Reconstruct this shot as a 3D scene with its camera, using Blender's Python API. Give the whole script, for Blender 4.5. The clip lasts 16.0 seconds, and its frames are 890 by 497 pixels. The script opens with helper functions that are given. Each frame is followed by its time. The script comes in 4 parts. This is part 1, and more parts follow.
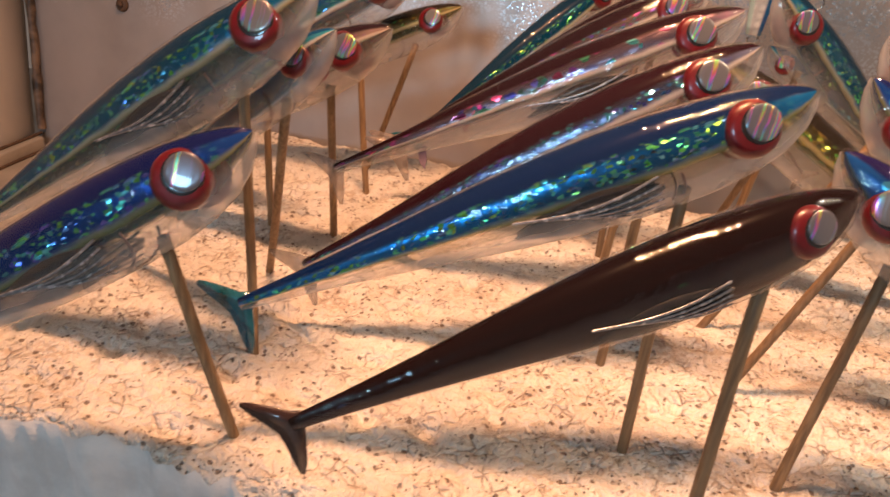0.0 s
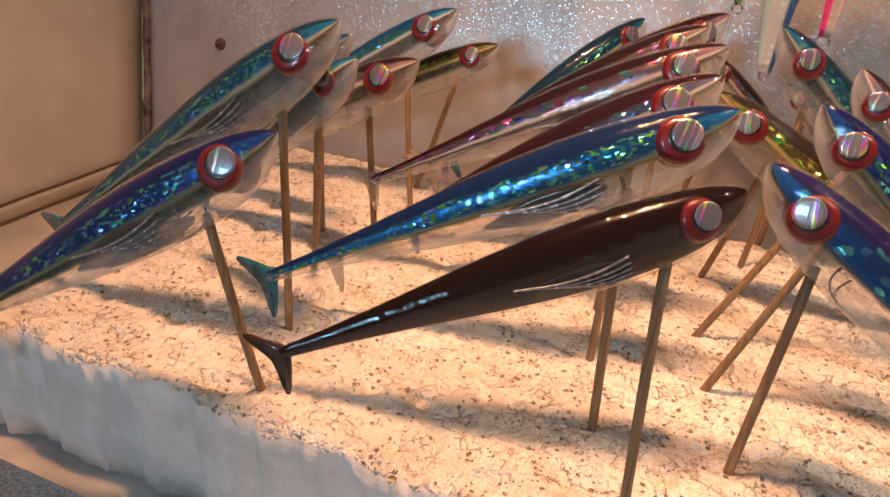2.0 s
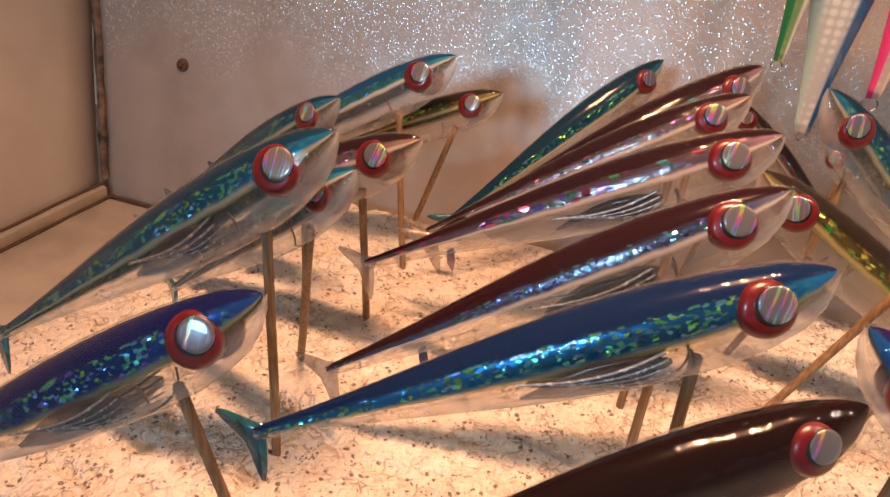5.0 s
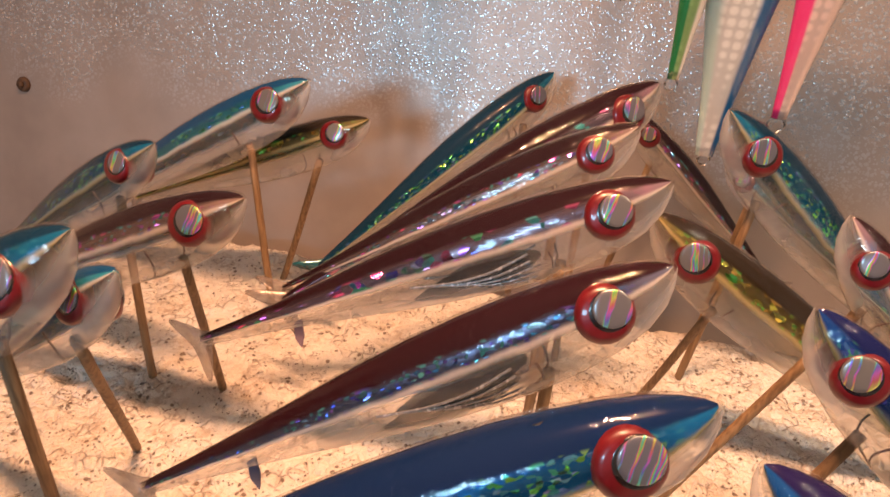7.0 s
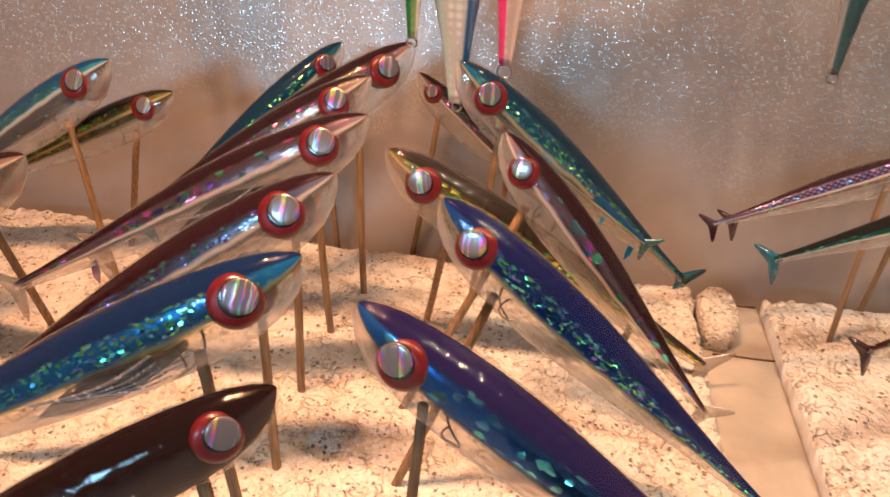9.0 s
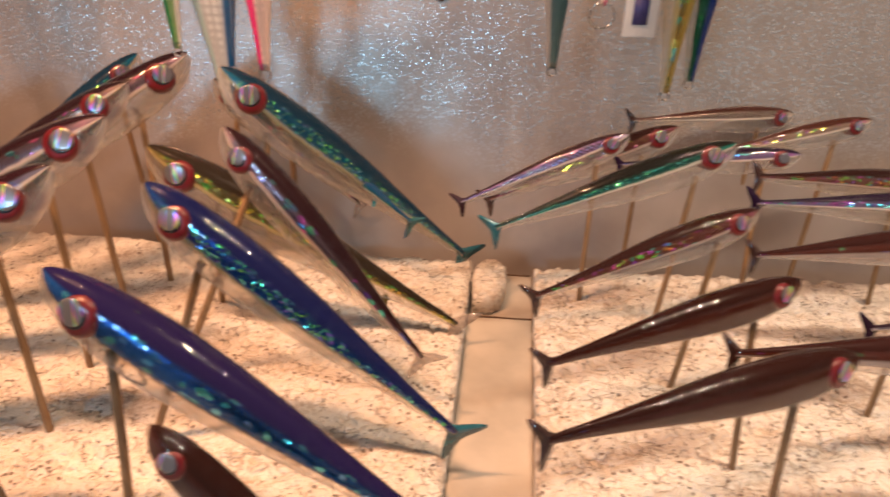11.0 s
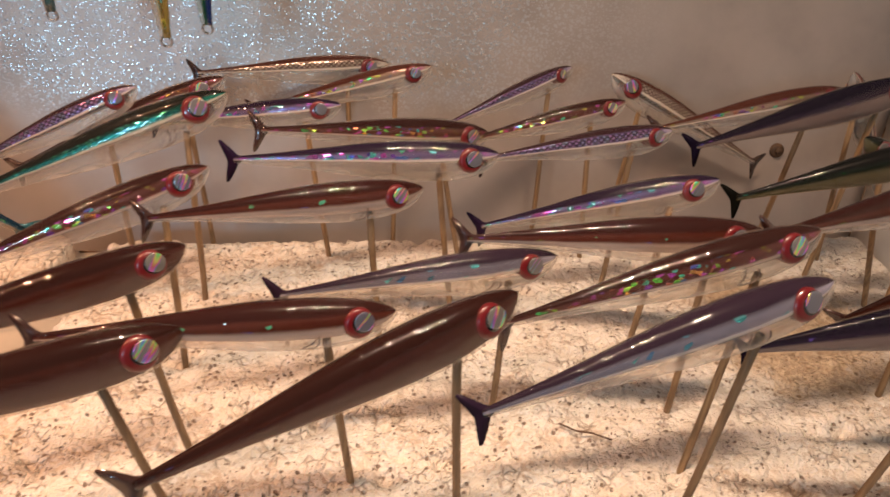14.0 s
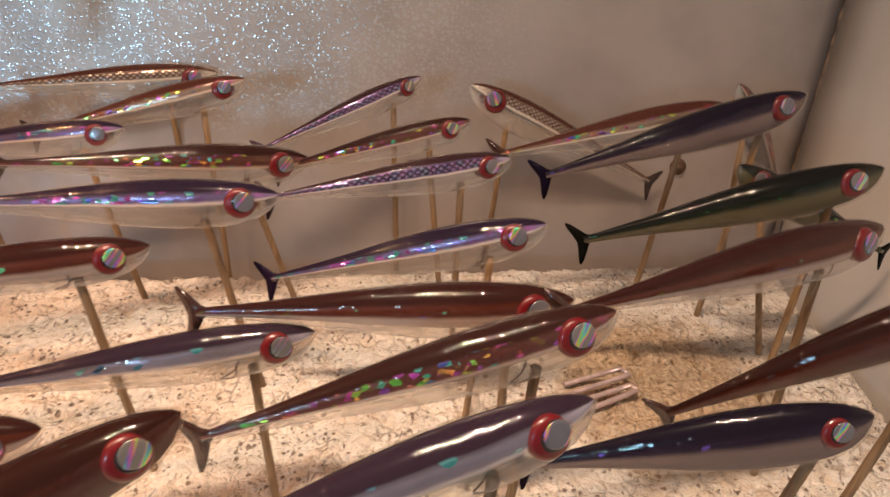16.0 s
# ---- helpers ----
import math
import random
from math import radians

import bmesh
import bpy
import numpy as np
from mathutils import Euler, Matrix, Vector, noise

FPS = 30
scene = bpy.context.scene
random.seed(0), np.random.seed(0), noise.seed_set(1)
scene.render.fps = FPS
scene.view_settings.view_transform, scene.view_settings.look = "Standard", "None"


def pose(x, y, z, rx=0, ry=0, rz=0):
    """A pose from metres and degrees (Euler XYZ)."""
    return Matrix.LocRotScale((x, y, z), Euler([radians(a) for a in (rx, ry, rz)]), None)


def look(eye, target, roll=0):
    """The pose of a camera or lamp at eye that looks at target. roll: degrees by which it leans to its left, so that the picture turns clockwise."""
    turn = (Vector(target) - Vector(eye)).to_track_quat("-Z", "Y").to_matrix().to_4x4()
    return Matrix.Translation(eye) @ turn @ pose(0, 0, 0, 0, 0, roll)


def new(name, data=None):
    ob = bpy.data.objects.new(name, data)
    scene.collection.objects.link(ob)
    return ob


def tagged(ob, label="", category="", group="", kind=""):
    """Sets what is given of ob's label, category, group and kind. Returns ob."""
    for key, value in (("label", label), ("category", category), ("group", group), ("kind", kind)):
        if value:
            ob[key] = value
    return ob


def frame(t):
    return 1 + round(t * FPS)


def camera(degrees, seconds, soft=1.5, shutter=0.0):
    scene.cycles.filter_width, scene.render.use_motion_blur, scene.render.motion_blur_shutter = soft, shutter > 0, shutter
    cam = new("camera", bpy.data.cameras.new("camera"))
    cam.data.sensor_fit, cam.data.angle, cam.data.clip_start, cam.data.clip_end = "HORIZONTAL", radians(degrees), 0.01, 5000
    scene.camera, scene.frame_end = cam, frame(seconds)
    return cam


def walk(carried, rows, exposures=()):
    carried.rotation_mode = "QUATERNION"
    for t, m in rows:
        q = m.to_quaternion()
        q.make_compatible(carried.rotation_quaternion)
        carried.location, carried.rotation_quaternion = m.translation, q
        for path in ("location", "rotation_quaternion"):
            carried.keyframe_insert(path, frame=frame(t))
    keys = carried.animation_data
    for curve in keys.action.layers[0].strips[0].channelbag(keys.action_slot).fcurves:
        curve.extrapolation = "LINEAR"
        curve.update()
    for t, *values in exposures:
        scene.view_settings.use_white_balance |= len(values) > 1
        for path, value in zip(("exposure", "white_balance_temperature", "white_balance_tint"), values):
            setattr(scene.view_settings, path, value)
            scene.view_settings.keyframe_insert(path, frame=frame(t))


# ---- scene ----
cam = camera(65.0, 16.0, 1.5, 0.4)
PATH = [
    (0, (0.11664, 0.05869, 0.15761), (-0.07260, 0.91040, -0.33105), 5.591),
    (0.5, (0.13098, 0.06559, 0.16330), (-0.05687, 0.91876, -0.32334), 4.794),
    (1, (0.13948, 0.06244, 0.16412), (-0.07138, 0.90678, -0.32843), 3.508),
    (1.5, (0.15001, 0.04515, 0.16445), (-0.12253, 0.88958, -0.29670), 3.831),
    (2, (0.15981, 0.02996, 0.16397), (-0.16595, 0.86329, -0.28261), 4.119),
    (2.5, (0.16294, 0.03801, 0.16763), (-0.18197, 0.86692, -0.27275), 3.147),
    (3, (0.16732, 0.04983, 0.18364), (-0.18000, 0.88692, -0.23905), 2.130),
    (3.5, (0.16437, 0.05966, 0.19082), (-0.17619, 0.90386, -0.22312), 2.038),
    (3.7, (0.16105, 0.06381, 0.19129), (-0.18046, 0.90389, -0.23017), 1.942),
    (5.8, (0.10762, 0.10618, 0.19556), (-0.12206, 0.93906, -0.30799), 6.285),
    (6, (0.11592, 0.11755, 0.19905), (-0.10489, 0.95865, -0.29471), 5.736),
    (6.5, (0.12869, 0.13152, 0.19713), (-0.07234, 0.97078, -0.30808), 5.215),
    (7, (0.13561, 0.13904, 0.19876), (-0.06167, 0.97724, -0.30966), 4.493),
    (7.5, (0.14343, 0.14612, 0.20910), (-0.05934, 0.98708, -0.29257), 3.104),
    (8, (0.16650, 0.13965, 0.20816), (-0.01368, 0.98327, -0.29765), 2.898),
    (8.5, (0.19844, 0.11646, 0.20645), (0.03150, 0.95934, -0.30511), 2.796),
    (8.7, (0.20949, 0.11190, 0.20525), (0.05165, 0.95560, -0.30783), 2.368),
    (10.8, (0.29352, 0.07580, 0.21459), (0.20602, 0.93163, -0.29521), 1.589),
    (11, (0.31531, 0.07599, 0.21788), (0.23591, 0.93579, -0.28654), 1.336),
    (11.5, (0.35643, 0.08473, 0.22633), (0.33662, 0.94397, -0.28486), 2.233),
    (12, (0.39150, 0.09599, 0.22762), (0.40563, 0.95418, -0.28551), 1.951),
    (12.5, (0.42087, 0.09519, 0.22064), (0.45130, 0.94797, -0.30074), 4.002),
    (13, (0.44618, 0.09737, 0.21243), (0.48722, 0.94826, -0.31130), 3.953),
    (13.5, (0.46786, 0.09845, 0.20506), (0.51521, 0.94248, -0.32914), 3.482),
    (14, (0.48936, 0.11106, 0.20434), (0.55687, 0.95276, -0.33137), 3.517),
    (14.5, (0.50970, 0.11837, 0.20684), (0.57278, 0.96161, -0.32698), 2.854),
    (15, (0.53018, 0.13138, 0.20359), (0.59189, 0.97115, -0.33583), 3.438),
    (15.5, (0.54986, 0.14681, 0.20281), (0.61503, 0.98353, -0.34092), 3.679),
    (16, (0.56613, 0.16288, 0.20124), (0.64075, 0.99392, -0.34994), 3.388),
]
STOPS = ((0.0, 0.0), (3.5, 0.02), (6.0, 0.12), (7.0, 0.16), (8.5, 0.18), (11.0, 0.02), (14.5, 0.0), (16.0, 0.06))
walk(cam, [(t, look(eye, target, roll)) for t, eye, target, roll in PATH], STOPS)

# ---------- light ----------
world = bpy.data.worlds.new("world")
scene.world = world
world.use_nodes = True
wn = world.node_tree.nodes["Background"]
wn.inputs[0].default_value, wn.inputs[1].default_value = (1.0, 0.78, 0.66, 1), 0.18


def area(name, eye, target, size, watts, colour, size_y=None):
    data = bpy.data.lights.new(name, "AREA")
    data.shape, data.size, data.size_y = "RECTANGLE", size, size_y or size
    data.energy, data.color = watts, colour
    ob = new(name, data)
    ob.matrix_world = look(eye, target)
    return ob


# Two warm lamp bars of three small lamps each over the box, and a cool daylight opening behind the camera.
for x, watts, tint in ((0.08, 0.57, (1.0, 0.50, 0.265)), (0.51, 0.39, (1.0, 0.72, 0.52))):
    for k in (-1, 0, 1):
        lamp = area("warm_work_lamp", (x + 0.060 * k, 0.24, 0.56), (x + 0.02 + 0.060 * k, 0.26, 0.0), 0.032, watts, tint, 0.026)
        lamp.data.spread = radians(102)
area("window_daylight", (-0.16, -1.05, 0.52), (0.12, 0.48, 0.10), 0.26, 4.3, (0.38, 0.73, 1.0), 0.18)


# ---------- materials ----------
class Mat:
    """Short-hand for a node material."""

    def __init__(self, name):
        self.m = bpy.data.materials.new(name)
        self.m.use_nodes = True
        self.t = self.m.node_tree
        self.b = self.t.nodes["Principled BSDF"]

    def n(self, kind, **values):
        node = self.t.nodes.new(kind)
        for key, value in values.items():
            if key == "op":
                node.operation = value
            elif key == "blend":
                node.data_type, node.blend_type = "RGBA", value
            elif key == "attr":
                node.attribute_name = value
            elif key == "feature":
                node.feature = value
            elif key == "kind":
                node.noise_type = value
        return node

    def link(self, a, b):
        self.t.links.new(a, b)

    def put(self, socket, value):
        if isinstance(value, (int, float, tuple)):
            socket.default_value = value
        else:
            self.link(value, socket)

    def math(self, op, a, b=0.0, c=0.0):
        node = self.n("ShaderNodeMath", op=op)
        self.put(node.inputs[0], a), self.put(node.inputs[1], b), self.put(node.inputs[2], c)
        return node.outputs[0]

    def mix(self, f, a, b, blend="MIX"):
        node = self.n("ShaderNodeMix", blend=blend)
        self.put(node.inputs[0], f), self.put(node.inputs[6], a), self.put(node.inputs[7], b)
        return node.outputs[2]

    def step(self, x, lo, hi, a=0.0, b=1.0):
        node = self.n("ShaderNodeMapRange")
        node.interpolation_type = "SMOOTHSTEP"
        for i, v in enumerate((x, lo, hi, a, b)):
            self.put(node.inputs[i], v)
        return node.outputs[0]

    def coords(self, scale=(1, 1, 1), which="Object"):
        co = self.n("ShaderNodeTexCoord")
        mp = self.n("ShaderNodeMapping")
        self.link(co.outputs[which], mp.inputs[0])
        mp.inputs["Scale"].default_value = scale
        return mp.outputs[0]

    def noise(self, vec, scale, detail=3.0, rough=0.55):
        node = self.n("ShaderNodeTexNoise")
        self.link(vec, node.inputs["Vector"])
        node.inputs["Scale"].default_value, node.inputs["Detail"].default_value = scale, detail
        node.inputs["Roughness"].default_value = rough
        return node.outputs[0]

    def voronoi(self, vec, scale, feature="F1", out=0, random_=1.0):
        node = self.n("ShaderNodeTexVoronoi", feature=feature)
        self.link(vec, node.inputs["Vector"])
        node.inputs["Scale"].default_value = scale
        node.inputs["Randomness"].default_value = random_
        return node.outputs[out]

    def bump(self, height, strength, distance, normal=None):
        node = self.n("ShaderNodeBump")
        node.inputs["Strength"].default_value, node.inputs["Distance"].default_value = strength, distance
        self.link(height, node.inputs["Height"])
        if normal is not None:
            self.link(normal, node.inputs["Normal"])
        return node.outputs[0]

    def set(self, **values):
        for key, value in values.items():
            self.put(self.b.inputs[key.replace("_", " ")], value)
        return self


def c(r, g, b):
    return (r, g, b, 1.0)


def foam_material():
    m = Mat("bead_foam")
    co = m.coords()
    warp = m.n("ShaderNodeVectorMath", op="ADD")
    nz = m.n("ShaderNodeTexNoise")
    m.link(co, nz.inputs["Vector"])
    nz.inputs["Scale"].default_value = 130
    sc = m.n("ShaderNodeVectorMath", op="SCALE")
    m.link(nz.outputs[1], sc.inputs[0])
    sc.inputs["Scale"].default_value = 0.0022
    m.link(co, warp.inputs[0]), m.link(sc.outputs[0], warp.inputs[1])
    vec = warp.outputs[0]
    edge = m.voronoi(vec, 215, "DISTANCE_TO_EDGE")
    edge2 = m.voronoi(vec, 560, "DISTANCE_TO_EDGE")
    tone = m.n("ShaderNodeSeparateColor")
    m.link(m.voronoi(vec, 215, "F1", 1), tone.inputs[0])
    big = m.noise(co, 14, 4)
    fine = m.noise(co, 420, 4)
    stain = m.noise(co, 42, 5, 0.65)
    base = m.mix(m.step(big, 0.35, 0.7), c(0.86, 0.80, 0.72), c(0.76, 0.67, 0.57))
    base = m.mix(m.math("MULTIPLY", m.step(tone.outputs[0], 0.5, 1.0), 0.35), base, c(0.66, 0.55, 0.44))
    spot = m.math("MULTIPLY", m.step(stain, 0.50, 0.62), m.step(fine, 0.42, 0.56))
    base = m.mix(m.math("MULTIPLY", spot, 0.45), base, c(0.42, 0.27, 0.16))
    # Open joints between the beads, deep and dark only in places.
    gate = m.step(m.noise(co, 95, 4, 0.7), 0.49, 0.64)
    crack = m.math("MULTIPLY", m.step(edge, 0.085, 0.01), gate)
    base = m.mix(m.math("MULTIPLY", crack, 0.50), base, c(0.22, 0.125, 0.08))
    # Small voids where beads have broken out.
    hole = m.math("MULTIPLY", m.step(m.voronoi(vec, 300), 0.30, 0.20), m.step(m.noise(co, 120, 4, 0.6), 0.49, 0.56))
    pore = m.math("MULTIPLY", m.step(m.voronoi(vec, 640), 0.30, 0.18), m.step(m.noise(co, 150, 3), 0.51, 0.61))
    speck = m.math("MAXIMUM", hole, pore)
    base = m.mix(m.math("MULTIPLY", speck, 0.80), base, c(0.17, 0.095, 0.055))
    # A patch of old brown glue soaked into one foam slab.
    far = m.n("ShaderNodeVectorMath", op="DISTANCE")
    m.link(vec, far.inputs[0])
    far.inputs[1].default_value = (0.680, 0.365, 0.0)
    glue = m.step(m.math("ADD", far.outputs["Value"], m.math("MULTIPLY", m.math("SUBTRACT", stain, 0.5), 0.09)), 0.062, 0.03)
    base = m.mix(m.math("MULTIPLY", glue, 0.75), base, m.mix(m.step(fine, 0.4, 0.6), c(0.30, 0.17, 0.07), c(0.52, 0.36, 0.20)))
    h = m.math("ADD", m.math("MULTIPLY", m.step(edge, 0.0, 0.35), 0.40), m.math("MULTIPLY", m.step(edge2, 0.0, 0.3), 0.18))
    h = m.math("ADD", h, m.math("MULTIPLY", fine, 0.5))
    h = m.math("SUBTRACT", h, m.math("MULTIPLY", m.math("MAXIMUM", speck, m.math("MULTIPLY", crack, 0.5)), 0.8))
    m.set(Base_Color=base, Roughness=0.75, Normal=m.bump(h, 1.0, 0.0019))
    m.set(Subsurface_Weight=0.08, Subsurface_Radius=(0.004, 0.003, 0.002))
    return m.m


def foil_material():
    """Dull foil with raised shiny beads, drawn only where the daylight sparkles on it."""
    m = Mat("embossed_foil")
    co = m.coords()
    fine = m.noise(co, 900, 3)
    wave = m.noise(co, 9, 3)
    fringe = m.noise(co, 16, 4)
    sx = m.n("ShaderNodeSeparateXYZ")
    m.link(co, sx.inputs[0])
    # Bead zone paints in where daylight sparkles: high up, fading out to the right.
    high = m.math("ADD", sx.outputs[2], m.math("MULTIPLY", m.math("SUBTRACT", fringe, 0.5), 0.12))
    glint_zone = m.math("MULTIPLY", m.step(sx.outputs[0], 0.46, 0.66, 1.0, 0.0), m.step(high, 0.045, 0.095))
    nb = m.bump(fine, 0.10, 0.0006, m.bump(wave, 0.2, 0.015))
    gates = 0.0
    for scale, keep, wide in ((420, 0.25, 0.42), (820, 0.20, 0.40)):
        dist, cell, place = m.voronoi(co, scale), m.voronoi(co, scale, "F1", 1), m.voronoi(co, scale, "F1", 2)
        col = m.n("ShaderNodeSeparateColor")
        m.link(cell, col.inputs[0])
        bead = m.math("MULTIPLY", m.math("MULTIPLY", m.step(dist, wide, wide - 0.06), m.step(col.outputs[0], keep, keep + 0.02)), glint_zone)
        off = m.n("ShaderNodeVectorMath", op="SUBTRACT")
        m.link(co, off.inputs[0]), m.link(place, off.inputs[1])
        sc = m.n("ShaderNodeVectorMath", op="SCALE")
        m.link(off.outputs[0], sc.inputs[0])
        m.put(sc.inputs["Scale"], m.math("MULTIPLY", bead, scale * 0.6))
        add = m.n("ShaderNodeVectorMath", op="ADD")
        m.link(nb, add.inputs[0]), m.link(sc.outputs[0], add.inputs[1])
        nrm = m.n("ShaderNodeVectorMath", op="NORMALIZE")
        m.link(add.outputs[0], nrm.inputs[0])
        nb = nrm.outputs[0]
        gates = m.math("MAXIMUM", bead, gates)
    base = m.mix(m.step(m.noise(co, 25, 4), 0.3, 0.75), c(0.47, 0.41, 0.375), c(0.385, 0.335, 0.305))
    base = m.mix(gates, base, c(0.66, 0.70, 0.74))
    m.set(Base_Color=base, Metallic=m.step(gates, 0.0, 1.0, 0.42, 0.55), Roughness=m.step(gates, 0.0, 1.0, 0.40, 0.17), Normal=nb)
    return m.m


def plain(name, rgb, rough=0.5, metal=0.0, vary=0.25, scale=60, coat=0.0, bump=0.0, size=0.001):
    m = Mat(name)
    co = m.coords()
    f = m.noise(co, scale, 4)
    base = m.mix(m.step(f, 0.3, 0.7), c(*[v * (1 - vary) for v in rgb]), c(*[min(1, v * (1 + vary)) for v in rgb]))
    m.set(Base_Color=base, Metallic=metal, Roughness=m.step(f, 0.3, 0.7, rough * 0.85, min(1, rough * 1.15)), Coat_Weight=coat, Coat_Roughness=0.04)
    if bump:
        m.set(Normal=m.bump(m.noise(co, scale * 6, 3), bump, size))
    return m.m


def bamboo_material():
    m = Mat("bamboo")
    co = m.coords((1, 1, 0.06))
    f = m.noise(co, 900, 4)
    g = m.noise(m.coords(), 40, 3)
    info = m.n("ShaderNodeObjectInfo")
    base = m.mix(m.step(f, 0.3, 0.75), c(0.40, 0.25, 0.125), c(0.17, 0.095, 0.045))
    base = m.mix(m.math("MULTIPLY", m.step(g, 0.45, 0.75), 0.6), base, c(0.13, 0.07, 0.035))
    base = m.mix(m.math("MULTIPLY", info.outputs["Random"], 0.45), base, c(0.20, 0.13, 0.075))
    m.set(Base_Color=base, Roughness=0.6, Normal=m.bump(f, 0.3, 0.0006))
    return m.m


def paint_material(name, back, side, belly, flake=0.5, hues=(0.45, 0.7), style="shard", shine=0.75, cells=1.0, sheer=0.88, line=0.0):
    """Lacquered lure paint: dark back, holographic flank, pale belly, by the place round the body."""
    m = Mat(name)
    lat = m.n("ShaderNodeAttribute", attr="girth").outputs["Fac"]
    lon = m.n("ShaderNodeAttribute", attr="along").outputs["Fac"]
    co = m.coords()
    wob = m.math("MULTIPLY", m.math("SUBTRACT", m.noise(co, 90, 3), 0.5), 0.22)
    v = m.math("ADD", lat, wob)
    top = {"mesh": 0.66, "crush": 0.50}.get(style, 0.40)
    base = m.mix(m.step(v, top - 0.30, top - 0.02), c(*side), c(*back))
    pale = m.step(v, line - 0.02, line - 0.34)
    base = m.mix(pale, base, c(*belly))
    flank = m.math("MULTIPLY", m.step(v, line - 0.22, line - 0.04), m.step(v, top, top - 0.22))
    flank = m.math("MULTIPLY", flank, m.math("MULTIPLY", m.step(lon, 0.02, 0.12), m.step(lon, 0.995, 0.97)))
    if style == "mesh":
        fc = m.coords((330 * cells, 330 * cells, 520 * cells))
        cell = m.voronoi(fc, 1.0, "F1", 1, 0.12)
        at = m.n("ShaderNodeSeparateXYZ")
        m.link(m.coords(), at.inputs[0])
        nets = []
        for slant in (1.3, -1.3):
            run = m.math("ADD", at.outputs[0], m.math("MULTIPLY", at.outputs[2], slant))
            nets.append(m.step(m.math("ABSOLUTE", m.math("SUBTRACT", m.math("FRACT", m.math("MULTIPLY", run, 310 * cells)), 0.5)), 0.26, 0.36))
        net = m.math("MAXIMUM", nets[0], nets[1])
    elif style == "shard":
        fc = m.coords((480 * cells, 480 * cells, 800 * cells))
        cell = m.voronoi(fc, 1.0, "F1", 1, 1.0)
    else:
        fc = m.coords((270 * cells, 270 * cells, 430 * cells))
        cell = m.voronoi(fc, 1.0, "F1", 1, 1.0)
    s = m.n("ShaderNodeSeparateColor")
    m.link(cell, s.inputs[0])
    r, g, b = s.outputs
    hue = m.n("ShaderNodeCombineColor")
    hue.mode = "HSV"
    m.link(m.step(r, 0.0, 1.0, hues[0], hues[1]), hue.inputs[0])
    hue.inputs[1].default_value, hue.inputs[2].default_value = 0.82, 0.8
    patch = m.step(m.noise(co, 70, 3), 0.33, 0.52)
    if style == "mesh":
        on = m.math("MULTIPLY", flank, flake)
    else:
        on = m.math("MULTIPLY", m.math("MULTIPLY", m.step(g, 1.0 - flake, 1.05 - flake), flank), patch)
    base = m.mix(on, base, hue.outputs[0])
    if style == "mesh":
        base = m.mix(m.math("MULTIPLY", m.math("MULTIPLY", net, flank), 0.85), base, c(*back))
    # Each flake is tilted its own way, so that each glints at its own angle.
    geo = m.n("ShaderNodeNewGeometry").outputs["Normal"]
    off = m.n("ShaderNodeVectorMath", op="SUBTRACT")
    m.link(cell, off.inputs[0])
    off.inputs[1].default_value = (0.5, 0.5, 0.5)
    sc = m.n("ShaderNodeVectorMath", op="SCALE")
    m.link(off.outputs[0], sc.inputs[0])
    m.put(sc.inputs["Scale"], m.math("MULTIPLY", flank, m.math("ADD", 0.12, m.math("MULTIPLY", on, 0.70))))
    add = m.n("ShaderNodeVectorMath", op="ADD")
    m.link(geo, add.inputs[0]), m.link(sc.outputs[0], add.inputs[1])
    nrm = m.n("ShaderNodeVectorMath", op="NORMALIZE")
    m.link(add.outputs[0], nrm.inputs[0])
    metal = m.math("ADD", m.math("MULTIPLY", flank, shine * 0.95), m.math("MULTIPLY", on, 0.3))
    m.set(Base_Color=base, Metallic=m.math("MINIMUM", metal, 1.0), Roughness=m.step(on, 0.0, 1.0, 0.26, 0.19), Normal=nrm.outputs[0])
    m.set(Specular_IOR_Level=0.04)
    if shine > 0.4:
        m.set(Alpha=m.step(v, line - 0.16, line - 0.40, 1.0, 1.0 - sheer))
        m.set(Subsurface_Weight=m.math("MULTIPLY", pale, 0.6), Subsurface_Radius=(0.010, 0.008, 0.006))
    return m.m


